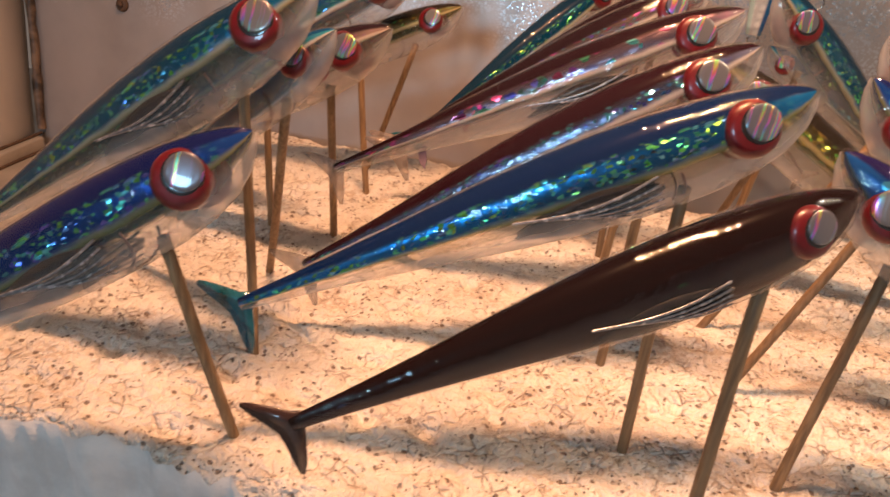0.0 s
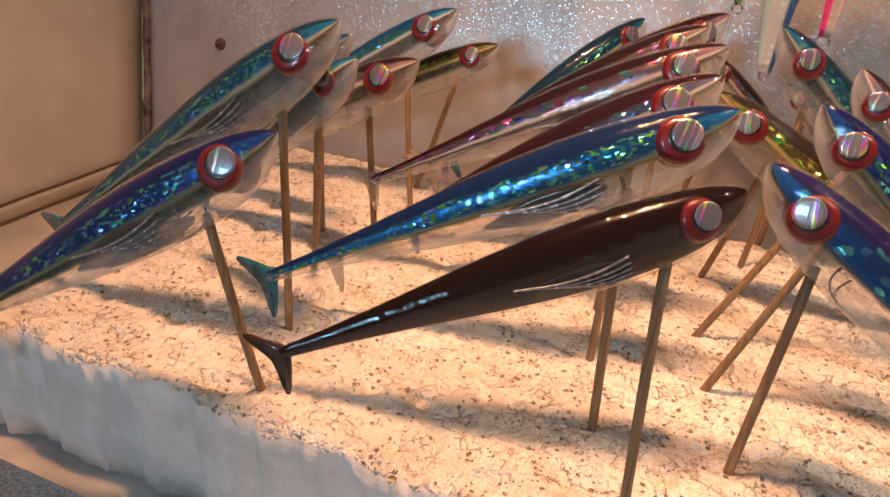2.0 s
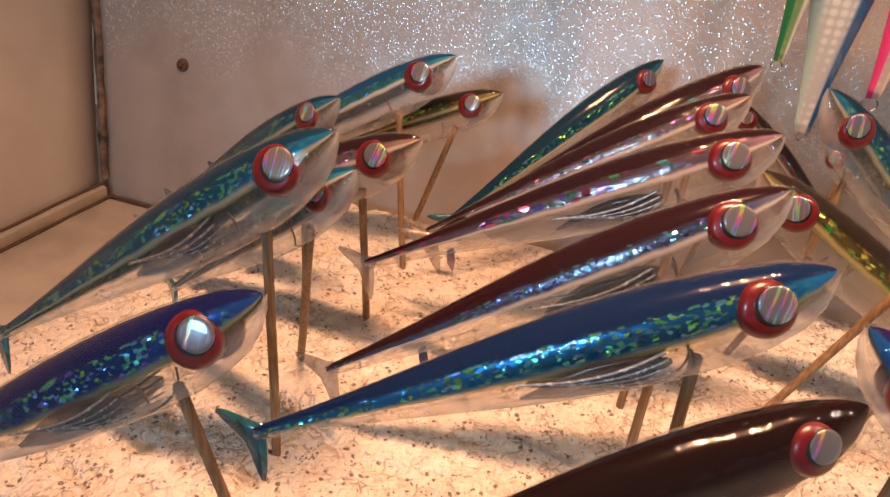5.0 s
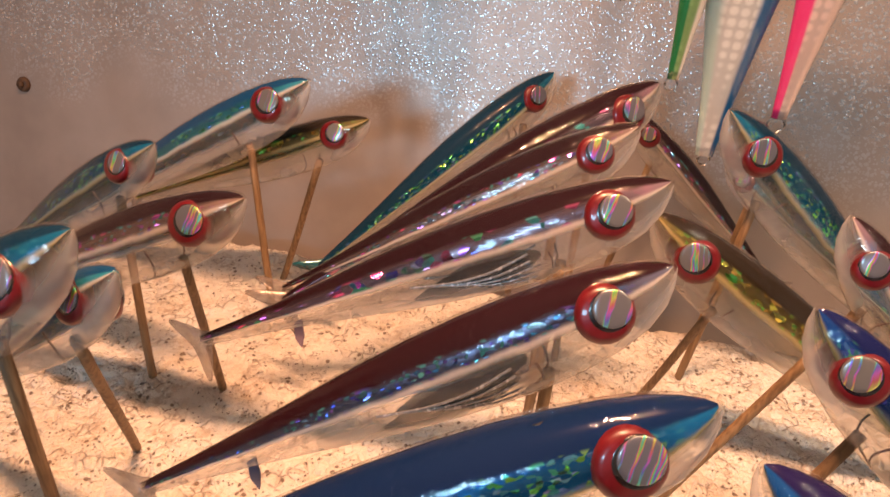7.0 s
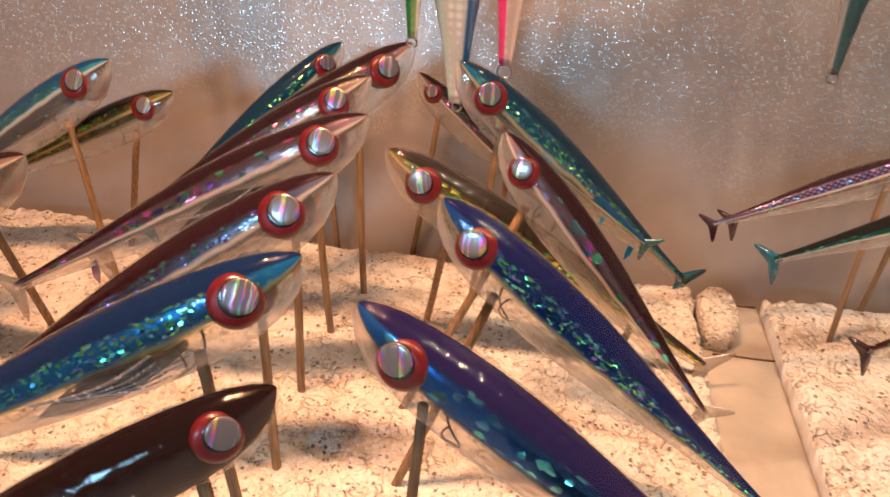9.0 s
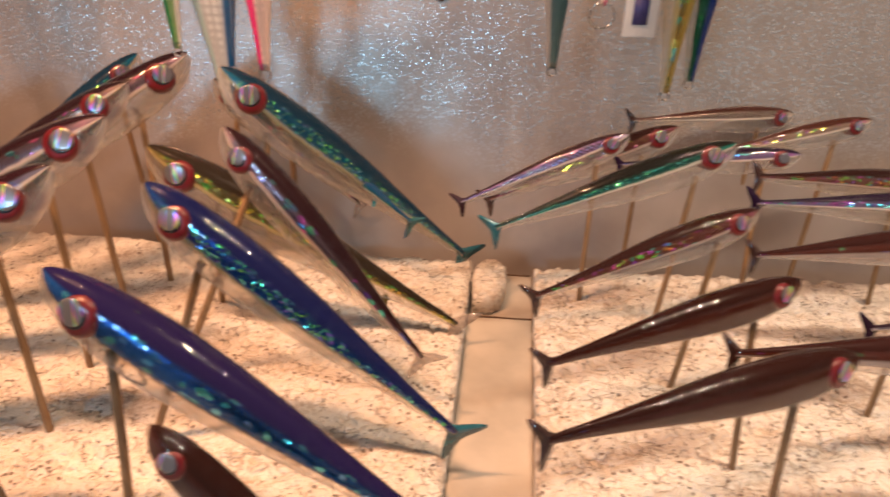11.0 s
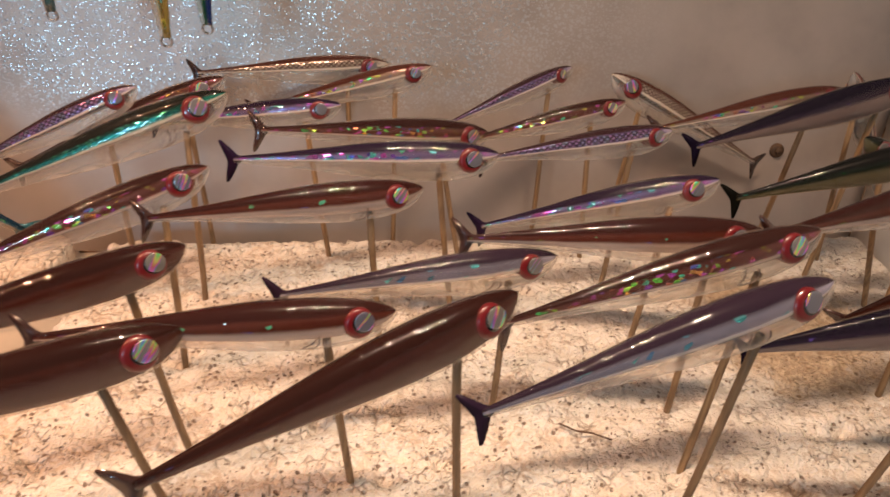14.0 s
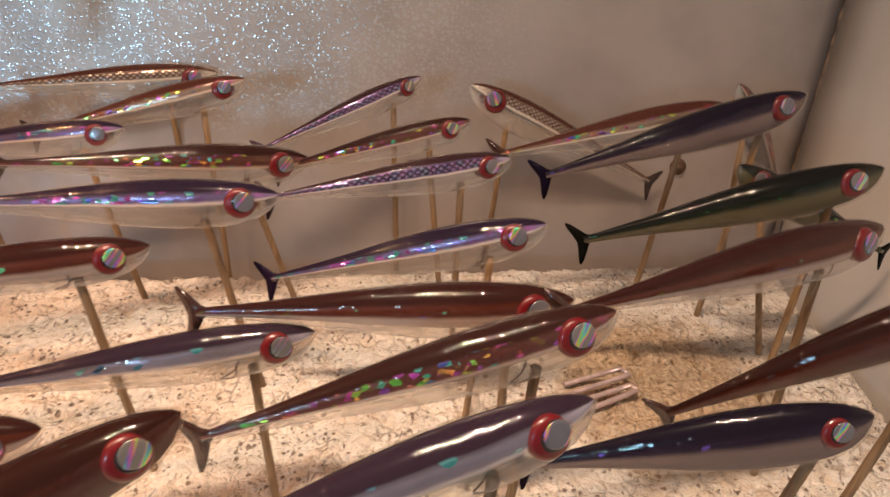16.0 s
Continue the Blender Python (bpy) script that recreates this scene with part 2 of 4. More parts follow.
def resin_material(name, haze):
    """Thick lacquer: lets light through, shines, and is a little milky."""
    m = Mat(name)
    m.t.nodes.remove(m.b)
    out = m.t.nodes["Material Output"]
    tr = m.n("ShaderNodeBsdfTransparent")
    tr.inputs[0].default_value = (0.98, 0.96, 0.93, 1)
    milk, glow, veil, hazy = m.n("ShaderNodeBsdfDiffuse"), m.n("ShaderNodeBsdfTranslucent"), m.n("ShaderNodeMixShader"), m.n("ShaderNodeMixShader")
    milk.inputs[0].default_value = glow.inputs[0].default_value = (0.95, 0.92, 0.88, 1)
    veil.inputs[0].default_value = 0.35
    m.link(milk.outputs[0], veil.inputs[1]), m.link(glow.outputs[0], veil.inputs[2])
    lat = m.n("ShaderNodeAttribute", attr="girth").outputs["Fac"]
    low = m.step(lat, -0.30, -0.95, 0.01, 1.0)
    m.put(hazy.inputs[0], m.math("MULTIPLY", low, m.step(m.noise(m.coords(), 60, 3), 0.3, 0.7, haze * 0.6, haze * 1.4)))
    m.link(tr.outputs[0], hazy.inputs[1]), m.link(veil.outputs[0], hazy.inputs[2])
    gl = m.n("ShaderNodeBsdfGlossy")
    gl.inputs["Roughness"].default_value = 0.03
    m.link(m.bump(m.noise(m.coords(), 150, 3), 0.55, 0.0012), gl.inputs["Normal"])
    lw = m.n("ShaderNodeLayerWeight")
    lw.inputs[0].default_value = 0.5
    gloss = m.math("ADD", 0.055, m.math("MULTIPLY", m.math("POWER", lw.outputs["Facing"], 4.0), 0.6))
    mx = m.n("ShaderNodeMixShader")
    m.link(gloss, mx.inputs[0]), m.link(hazy.outputs[0], mx.inputs[1]), m.link(gl.outputs[0], mx.inputs[2])
    m.link(mx.outputs[0], out.inputs[0])
    return m.m


def iris_material():
    """Pale silver disc crossed by a few sharp rainbow stripes, other ones on each eye."""
    m = Mat("holographic_iris")
    co = m.coords()
    info = m.n("ShaderNodeObjectInfo").outputs["Random"]
    at = m.n("ShaderNodeSeparateXYZ")
    m.link(co, at.inputs[0])
    run = m.math("ADD", m.math("ADD", at.outputs[0], m.math("MULTIPLY", m.noise(co, 200, 2), 0.0012)), m.math("MULTIPLY", info, 3.0))
    line = m.n("ShaderNodeTexNoise")
    line.noise_dimensions = "1D"
    m.link(run, line.inputs["W"])
    line.inputs["Scale"].default_value, line.inputs["Detail"].default_value = 330, 2.0
    streak = m.step(line.outputs[0], 0.52, 0.57)
    hue = m.n("ShaderNodeCombineColor")
    hue.mode = "HSV"
    m.link(m.math("FRACT", m.math("ADD", m.math("MULTIPLY", line.outputs[0], 5.0), m.math("MULTIPLY", at.outputs[1], 90.0))), hue.inputs[0])
    hue.inputs[1].default_value, hue.inputs[2].default_value = 0.75, 0.95
    base = m.mix(m.math("MULTIPLY", streak, 0.9), m.mix(info, c(0.15, 0.16, 0.21), c(0.24, 0.22, 0.20)), hue.outputs[0])
    m.set(Base_Color=base, Metallic=m.step(streak, 0.0, 1.0, 0.45, 0.75), Roughness=0.28, Coat_Weight=1.0, Coat_Roughness=0.03, Normal=m.bump(line.outputs[0], 0.25, 0.0008))
    return m.m


FOAM, FOIL, BAMBOO, RESIN, IRIS = foam_material(), foil_material(), bamboo_material(), resin_material("milky_resin", 0.30), iris_material()
CLEAR = resin_material("clear_resin", 0.015)
RED = plain("red_eye_lacquer", (0.13, 0.0012, 0.004), 0.35, 0.0, 0.15, 400, 0.6)
BLACK = plain("black_eye_lacquer", (0.012, 0.010, 0.010), 0.25, 0.0, 0.2, 300, 1.0)
STEEL = plain("steel_wire", (0.55, 0.54, 0.52), 0.28, 1.0, 0.15, 500)
BOARD = plain("grey_board_wall", (0.58, 0.53, 0.48), 0.6, 0.0, 0.10, 12, 0.0, 0.2)
WOOD = plain("pale_wooden_strip", (0.44, 0.385, 0.32), 0.6, 0.0, 0.14, 30, 0.0, 0.25)
TABLE = plain("worn_white_tray", (0.42, 0.40, 0.38), 0.55, 0.0, 0.3, 18, 0.0, 0.3)
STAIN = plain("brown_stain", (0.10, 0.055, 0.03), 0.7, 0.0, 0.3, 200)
JOINT = plain("old_brown_glue", (0.15, 0.095, 0.06), 0.55, 0.0, 0.75, 110, 0.0, 0.4)
GLITTER = plain("silver_glitter_sheet", (0.5, 0.5, 0.5), 0.35, 0.9, 0.4, 700, 0.0, 0.8, 0.002)
CUT = plain("cut_foam_side", (0.72, 0.70, 0.67), 0.7, 0.0, 0.10, 90, 0.0, 0.35, 0.0012)
PAPER = plain("white_card", (0.75, 0.74, 0.72), 0.6, 0.0, 0.06, 30)
FIN = plain("engraved_silver_fin", (0.34, 0.34, 0.36), 0.25, 0.6, 0.3, 500, 1.0)


# ---------- mesh helpers ----------
def mesh_of(name, bm, material, smooth=True):
    me = bpy.data.meshes.new(name)
    bm.to_mesh(me)
    bm.free()
    me.materials.append(material)
    if smooth:
        me.shade_smooth()
    return me


def part(name, bm, material, parent, label="", smooth=True):
    ob = new(name, mesh_of(name, bm, material, smooth))
    ob.parent = parent
    if label:
        ob["label"] = label
    return ob


def box(bm, lo, hi, bevel=0.0):
    m = Matrix.Translation([(a + b) / 2 for a, b in zip(lo, hi)]) @ Matrix.Diagonal([b - a for a, b in zip(lo, hi)] + [1])
    geom = bmesh.ops.create_cube(bm, size=1, matrix=m)
    if bevel:
        edges = list({e for v in geom["verts"] for e in v.link_edges})
        bmesh.ops.bevel(bm, geom=edges, offset=bevel, segments=2, affect="EDGES", profile=0.6)
    return bm


def rod(bm, a, b, r0, r1, seg=10, rings=1, wob=0.0, caps=True):
    """A tapered round rod between two points."""
    a, b = Vector(a), Vector(b)
    q = (b - a).to_track_quat("Z", "Y")
    loops = []
    for i in range(rings + 1):
        f = i / rings
        p = a.lerp(b, f) + q @ Vector((math.sin(f * 5.0) * wob, math.cos(f * 4.0 + 1) * wob, 0))
        r = r0 + (r1 - r0) * f
        loops.append([bm.verts.new(p + q @ Vector((math.cos(2 * math.pi * k / seg) * r, math.sin(2 * math.pi * k / seg) * r, 0))) for k in range(seg)])
    for i in range(rings):
        for k in range(seg):
            bm.faces.new((loops[i][k], loops[i][(k + 1) % seg], loops[i + 1][(k + 1) % seg], loops[i + 1][k]))
    if caps:
        bm.faces.new(loops[0][::-1]), bm.faces.new(loops[-1])
    return bm


def tube(bm, pts, r, seg=8, closed=False):
    """A round wire along points."""
    pts = [Vector(p) for p in pts]
    n = len(pts)
    loops = []
    for i, p in enumerate(pts):
        a = pts[(i - 1) % n] if closed or i else p
        b = pts[(i + 1) % n] if closed or i < n - 1 else p
        q = (b - a).to_track_quat("Z", "Y")
        loops.append([bm.verts.new(p + q @ Vector((math.cos(2 * math.pi * k / seg) * r, math.sin(2 * math.pi * k / seg) * r, 0))) for k in range(seg)])
    for i in range(n if closed else n - 1):
        for k in range(seg):
            bm.faces.new((loops[i][k], loops[i][(k + 1) % seg], loops[(i + 1) % n][(k + 1) % seg], loops[(i + 1) % n][k]))
    bmesh.ops.recalc_face_normals(bm, faces=bm.faces)
    return bm


# ---------- the box: walls, tray, foam ----------
def wall_y(x, z):
    return 0.460 + 0.27 * z + 0.03 * x


def sheet(name, corners, thick, away, material, steps=(60, 24), bow=0.0):
    """A wall panel through four corners (bottom left, bottom right, top right, top left), thickened away from the room."""
    bl, br, tr, tl = [Vector(p) for p in corners]
    away = Vector(away)
    nx, ny = steps
    bm = bmesh.new()
    rows = []
    for j in range(ny + 1):
        row = []
        for i in range(nx + 1):
            p = bl.lerp(br, i / nx).lerp(tl.lerp(tr, i / nx), j / ny)
            p = p + away * bow * (noise.noise(p * 14) + 0.5 * noise.noise(p * 41))
            row.append(bm.verts.new(p))
        rows.append(row)
    back = [[bm.verts.new(p + away * thick) for p in (bl, br, tr, tl)]][0]
    for j in range(ny):
        for i in range(nx):
            bm.faces.new((rows[j][i], rows[j][i + 1], rows[j + 1][i + 1], rows[j + 1][i]))
    bm.faces.new(back[::-1])
    bm.faces.new([*[v for v in rows[0]][::-1], back[0], back[1]])
    bm.faces.new([*rows[-1], back[2], back[3]])
    bm.faces.new([*[r[0] for r in rows], back[3], back[0]])
    bm.faces.new([*[r[-1] for r in rows][::-1], back[1], back[2]])
    bmesh.ops.recalc_face_normals(bm, faces=bm.faces)
    ob = new(name, mesh_of(name, bm, material))
    return ob


ZB, ZT = -0.058, 0.42
LX0, LX1 = -0.267, -0.318
RX0, RX1 = 0.772, 0.832
back_wall = sheet("wall_back", [(LX0, wall_y(LX0, ZB), ZB), (RX0, wall_y(RX0, ZB), ZB), (RX1, wall_y(RX1, ZT), ZT), (LX1, wall_y(LX1, ZT), ZT)], 0.012, (0, 0.96, -0.27), FOIL, (120, 50), 0.0012)
tagged(back_wall, "back wall lined with crinkled embossed silver foil", "wall", kind="structure")
left_wall = sheet("wall_left", [(LX0 - 0.003, -0.75, ZB), (LX0 - 0.003, wall_y(LX0, ZB) - 0.001, ZB), (LX1 - 0.003, wall_y(LX1, ZT) - 0.001, ZT), (LX1 - 0.003, -0.75, ZT)], 0.012, (-1, 0, 0), BOARD, (40, 20), 0.001)
tagged(left_wall, "smooth grey-beige side wall of the box", "wall", kind="structure")
right_wall = sheet("wall_right", [(RX0 - 0.001, wall_y(RX0, ZB) - 0.001, ZB), (RX0 - 0.001, -0.75, ZB), (RX1 - 0.001, -0.75, ZT), (RX1 - 0.001, wall_y(RX1, ZT) - 0.001, ZT)], 0.012, (1, 0, 0), BOARD, (40, 20), 0.001)
tagged(right_wall, "smooth grey-beige side wall of the box", "wall", kind="structure")
bm = box(bmesh.new(), (-0.9, -1.2, ZB - 0.03), (1.4, 0.62, ZB - 0.002))
tagged(new("floor", mesh_of("floor", bm, TABLE, False)), "worn grey-white tray under the foam blocks", "floor", kind="structure")
for nm, x, z0, x1, z1, girth in (("trim_left", LX0, -0.034, LX1, ZT, 0.0030), ("trim_right", RX0, ZB, RX1, ZT, 0.0012)):
    pts = []
    for i in range(61):
        f = i / 60
        xx, zz = x + (x1 - x) * f, z0 + (z1 - z0) * f
        pts.append((xx + 0.0008 * noise.noise(Vector((f * 23, 1, 0))), wall_y(xx, zz) - 0.001, zz))
    bm = tube(bmesh.new(), pts, girth, 8)
    for vert in bm.verts:
        vert.co.x += girth * 0.6 * noise.noise(vert.co * 190)
    tagged(new(nm, mesh_of(nm, bm, JOINT)), "dark brown stained joint between two walls", "trim", kind="structure")
bm = box(bmesh.new(), (LX0 + 0.0005, -0.40, ZB - 0.0015), (-0.1305, wall_y(LX0, -0.046) - 0.004, -0.046), 0.001)
tagged(new("base_board", mesh_of("base_board", bm, WOOD)), "smooth beige board lying between foam and side wall", "board")
bm = box(bmesh.new(), (LX0 - 0.001, -0.40, -0.0455), (LX0 + 0.0065, wall_y(LX0, -0.04) - 0.005, -0.0365), 0.0015)
tagged(new("wall_batten", mesh_of("wall_batten", bm, WOOD)), "thin pale batten along the foot of the side wall", "batten")
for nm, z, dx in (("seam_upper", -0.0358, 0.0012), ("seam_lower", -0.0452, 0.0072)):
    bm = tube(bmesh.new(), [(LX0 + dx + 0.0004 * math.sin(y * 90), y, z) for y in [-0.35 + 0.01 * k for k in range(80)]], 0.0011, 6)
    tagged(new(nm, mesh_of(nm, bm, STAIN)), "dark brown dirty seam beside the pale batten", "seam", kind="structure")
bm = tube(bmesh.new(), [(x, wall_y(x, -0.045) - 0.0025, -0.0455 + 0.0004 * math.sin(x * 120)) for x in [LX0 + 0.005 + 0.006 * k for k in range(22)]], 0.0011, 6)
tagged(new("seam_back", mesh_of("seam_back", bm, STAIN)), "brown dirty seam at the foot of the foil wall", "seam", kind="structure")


def foam_block(name, x0, x1, y0, y1, front_ragged, label, slope=0.0):
    """A slab of bead foam: uneven top of beads and pits, broken edges."""
    step = 0.0017
    nx, ny = int((x1 - x0) / step), int((y1 - y0) / step)
    verts, faces = [], []
    for j in range(ny + 1):
        for i in range(nx + 1):
            u, v = i / nx, j / ny
            x = x0 + (x1 - x0) * u
            ya = y0 + front_ragged * (noise.noise(Vector((x * 60, 1.7, 0))) + 0.6 * noise.noise(Vector((x * 170, 4, 0))))
            yb = y1 + slope * (x - x0) + 0.0015 * noise.noise(Vector((x * 90, 9, 0)))
            y = ya + (yb - ya) * v
            p = Vector((x, y, 0))
            z = 0.0016 * noise.noise(p * 45) + 0.0011 * noise.noise(p * 170) + 0.0007 * noise.noise(p * 420)
            d = noise.noise(p * 75 + Vector((3, 8, 0)))
            z -= 0.0050 * max(0.0, d - 0.30) / 0.5
            e = noise.noise(p * 210 + Vector((11, 2, 5)))
            z -= 0.0042 * max(0.0, e - 0.28) * (1.6 if noise.noise(p * 30 + Vector((1, 6, 2))) > 0.05 else 0.5)
            rim = min(i, nx - i, j, ny - j)
            z -= 0.0016 * max(0, 2 - rim) * (0.7 + noise.noise(p * 200))
            verts.append((x, y, z - 0.001))
    w = nx + 1
    for j in range(ny):
        for i in range(nx):
            a = j * w + i
            faces.append((a, a + 1, a + w + 1, a + w))
    ring = [i for i in range(w)] + [j * w + nx for j in range(1, ny + 1)] + [ny * w + i for i in range(nx - 1, -1, -1)] + [j * w for j in range(ny - 1, 0, -1)]
    levels = 5
    prev = ring
    for k in range(1, levels + 1):
        cur = []
        for idx in ring:
            x, y, z = verts[idx]
            q = Vector((x * 80, y * 80, k * 2.1))
            cur.append(len(verts))
            verts.append((x + 0.0012 * noise.noise(q), y + 0.0016 * noise.noise(q + Vector((5, 5, 5))), z + (ZB - z) * k / levels))
        n = len(ring)
        for i in range(n):
            faces.append((prev[i], cur[i], cur[(i + 1) % n], prev[(i + 1) % n]))
        prev = cur
    faces.append(tuple(prev[::-1]))
    me = bpy.data.meshes.new(name)
    me.from_pydata(verts, [], faces)
    me.materials.append(FOAM)
    me.materials.append(CUT)
    for k in range(nx * ny, len(me.polygons)):
        me.polygons[k].material_index = 1
    me.shade_smooth()
    ob = new(name, me)
    return tagged(ob, label, "foam block", "foam blocks")


foam_block("foam_block", -0.128, 0.299, 0.183, 0.434, 0.005, "cream-white bead foam slab with pits and brown stains", 0.01)
foam_block("foam_block", 0.336, 0.765, 0.10, 0.436, 0.004, "cream-white bead foam slab stained by glue near one corner", 0.05)
bm = box(bmesh.new(), (0.2995, 0.06, -0.030), (0.3358, 0.440, -0.010), 0.0015)
tagged(new("wooden_strip", mesh_of("wooden_strip", bm, WOOD)), "smooth greyish-beige strip lying between the two foam blocks", "strip")
bm = box(bmesh.new(), (0.3005, 0.06, ZB - 0.002), (0.3345, 0.44, -0.031))
tagged(new("spacer_board", mesh_of("spacer_board", bm, TABLE)), "grey-white spacer board under the pale strip", "board")
bm = bmesh.new()
rim = [(0.302, 0.395), (0.300, 0.415), (0.301, 0.428), (0.306, 0.435), (0.314, 0.436), (0.319, 0.430), (0.320, 0.415), (0.317, 0.400), (0.311, 0.394)]
low = [bm.verts.new((x, y, -0.0095)) for x, y in rim]
mid_ = [bm.verts.new((x, y, 0.000)) for x, y in rim]
top = [bm.verts.new((0.310 + (x - 0.310) * 0.8, 0.415 + (y - 0.415) * 0.85, 0.0035)) for x, y in rim]
for a, b in ((low, mid_), (mid_, top)):
    for k in range(len(rim)):
        bm.faces.new((a[k], b[k], b[(k + 1) % len(rim)], a[(k + 1) % len(rim)]))
bm.faces.new(low), bm.faces.new(top[::-1])
bmesh.ops.recalc_face_normals(bm, faces=bm.faces)
tagged(new("foam_offcut", mesh_of("foam_offcut", bm, FOAM)), "rounded cream foam offcut lying on the pale strip", "foam offcut")
for y, x0, x1 in ((0.437, 0.318, 0.334), (0.392, 0.306, 0.335)):
    bm = rod(bmesh.new(), (x0, y, -0.0096), (x1, y + 0.001, -0.0095), 0.0006, 0.0005, 6, 3, 0.0003)
    tagged(new("dark_wire", mesh_of("dark_wire", bm, STAIN)), "short thin dark wire lying across the strip", "wire", "wires on the strip")


# ---------- lures ----------
PROFILE = [  # along, up, down, half width, all as shares of the length
    (0.000, 0.003, 0.005, 0.002), (0.012, 0.014, 0.027, 0.013), (0.035, 0.026, 0.053, 0.026), (0.07, 0.039, 0.076, 0.038),
    (0.12, 0.050, 0.092, 0.047), (0.18, 0.058, 0.101, 0.054), (0.25, 0.064, 0.104, 0.057), (0.33, 0.066, 0.102, 0.057),
    (0.42, 0.064, 0.094, 0.053), (0.52, 0.057, 0.081, 0.046), (0.62, 0.047, 0.065, 0.038), (0.72, 0.036, 0.049, 0.029),
    (0.81, 0.027, 0.036, 0.021), (0.89, 0.020, 0.026, 0.014), (0.95, 0.016, 0.020, 0.010), (1.000, 0.013, 0.015, 0.007)]


def hull(length, deep, shrink_up, shrink_down, shrink_side, start=0.0, seg=28):
    """The body as a closed hull, nose at the origin, tail towards -x; keeps its place round and along in two attributes."""
    bm = bmesh.new()
    along, girth = bm.verts.layers.float.new("along"), bm.verts.layers.float.new("girth")
    rows = []
    fine = []
    for a, b in zip(PROFILE, PROFILE[1:]):
        fine += [a, tuple((p + q) / 2 for p, q in zip(a, b))]
    fine.append(PROFILE[-1])
    for s, up, down, wide in fine:
        x = -length * (start + s * (1 - start))
        row = []
        for k in range(seg):
            ang = 2 * math.pi * k / seg
            cs, sn = math.cos(ang), math.sin(ang)
            z = sn * (up * deep * shrink_up if sn > 0 else down * deep * shrink_down) * length
            y = math.copysign(abs(cs) ** 0.92, cs) * wide * shrink_side * length
            vert = bm.verts.new((x, y, z))
            vert[along], vert[girth] = s, sn
            row.append(vert)
        rows.append(row)
    for a, b in zip(rows, rows[1:]):
        for k in range(seg):
            bm.faces.new((a[k], a[(k + 1) % seg], b[(k + 1) % seg], b[k]))
    bm.faces.new(rows[0][::-1]), bm.faces.new(rows[-1])
    bmesh.ops.recalc_face_normals(bm, faces=bm.faces)
    return bm


def width_at(s):
    for a, b in zip(PROFILE, PROFILE[1:]):
        if a[0] <= s <= b[0]:
            return a[3] + (b[3] - a[3]) * (s - a[0]) / (b[0] - a[0])
    return PROFILE[-1][3]


def down_at(s):
    for a, b in zip(PROFILE, PROFILE[1:]):
        if a[0] <= s <= b[0]:
            return a[2] + (b[2] - a[2]) * (s - a[0]) / (b[0] - a[0])
    return PROFILE[-1][2]


def dome(radius, rise, seg=24, rings=4, base=0.0):
    """A low lens with its foot at z = base."""
    bm = bmesh.new()
    rows = [[bm.verts.new((radius * math.cos(2 * math.pi * k / seg), radius * math.sin(2 * math.pi * k / seg), base - rise)) for k in range(seg)]]
    for i in range(rings):
        f = math.pi / 2 * i / rings
        rr = radius * (0.55 + 0.45 * math.cos(f)) if i else radius
        rows.append([bm.verts.new((rr * math.cos(2 * math.pi * k / seg), rr * math.sin(2 * math.pi * k / seg), base + rise * math.sin(f))) for k in range(seg)])
    for a, b in zip(rows, rows[1:]):
        for k in range(seg):
            bm.faces.new((a[k], a[(k + 1) % seg], b[(k + 1) % seg], b[k]))
    bm.faces.new(rows[0][::-1]), bm.faces.new(rows[-1])
    return bm


def tail_mesh(length, size):
    """A forked tail: two swept lobes, thick at the root and thin at the tips."""
    bm = bmesh.new()
    along, girth = bm.verts.layers.float.new("along"), bm.verts.layers.float.new("girth")
    out = [(0.020, 0.012), (0.006, 0.022), (-0.012, 0.048), (-0.037, 0.080), (-0.053, 0.094), (-0.060, 0.088), (-0.054, 0.060), (-0.044, 0.028), (-0.038, 0.0)]
    rim = out + [(x, -z) for x, z in out[-2::-1]]
    mid = (0.0, 0.0)
    side = []
    for sgn in (1, -1):
        ring = []
        for x, z in rim:
            th = 0.0055 * max(0.12, 1 - abs(z) / 0.10)
            ring.append(bm.verts.new((x * size * length, sgn * th * length * 0.5, z * size * length)))
        side.append(ring)
        cv = bm.verts.new((mid[0], sgn * 0.0045 * length, 0))
        for a, b in zip(ring, ring[1:] + ring[:1]):
            bm.faces.new((a, b, cv) if sgn > 0 else (b, a, cv))
    n = len(rim)
    for i in range(n):
        bm.faces.new((side[0][i], side[1][i], side[1][(i + 1) % n], side[0][(i + 1) % n]))
    for vert in bm.verts:
        vert[along], vert[girth] = 1.0, 0.60
    bmesh.ops.recalc_face_normals(bm, faces=bm.faces)
    return bm


def fin_mesh(length, deep, sgn):
    """Raised lines of a swept side fin that follow the flank."""
    bm = bmesh.new()
    for k in range(5):
        pts = []
        for i in range(9):
            f = i / 8
            s = 0.27 + f * (0.23 - 0.025 * k)
            a = math.radians(-22 - 9 * k - 10 * math.sin(f * math.pi) + 6 * k * f)
            y = math.cos(a) ** 0.92 * width_at(s) * length
            z = math.sin(a) * down_at(s) * deep * length
            pts.append((-s * length, sgn * (y + 0.0002), z))
        tube(bm, pts, 0.0022 * length * (1.25 - 0.15 * k), 5)
    return bm


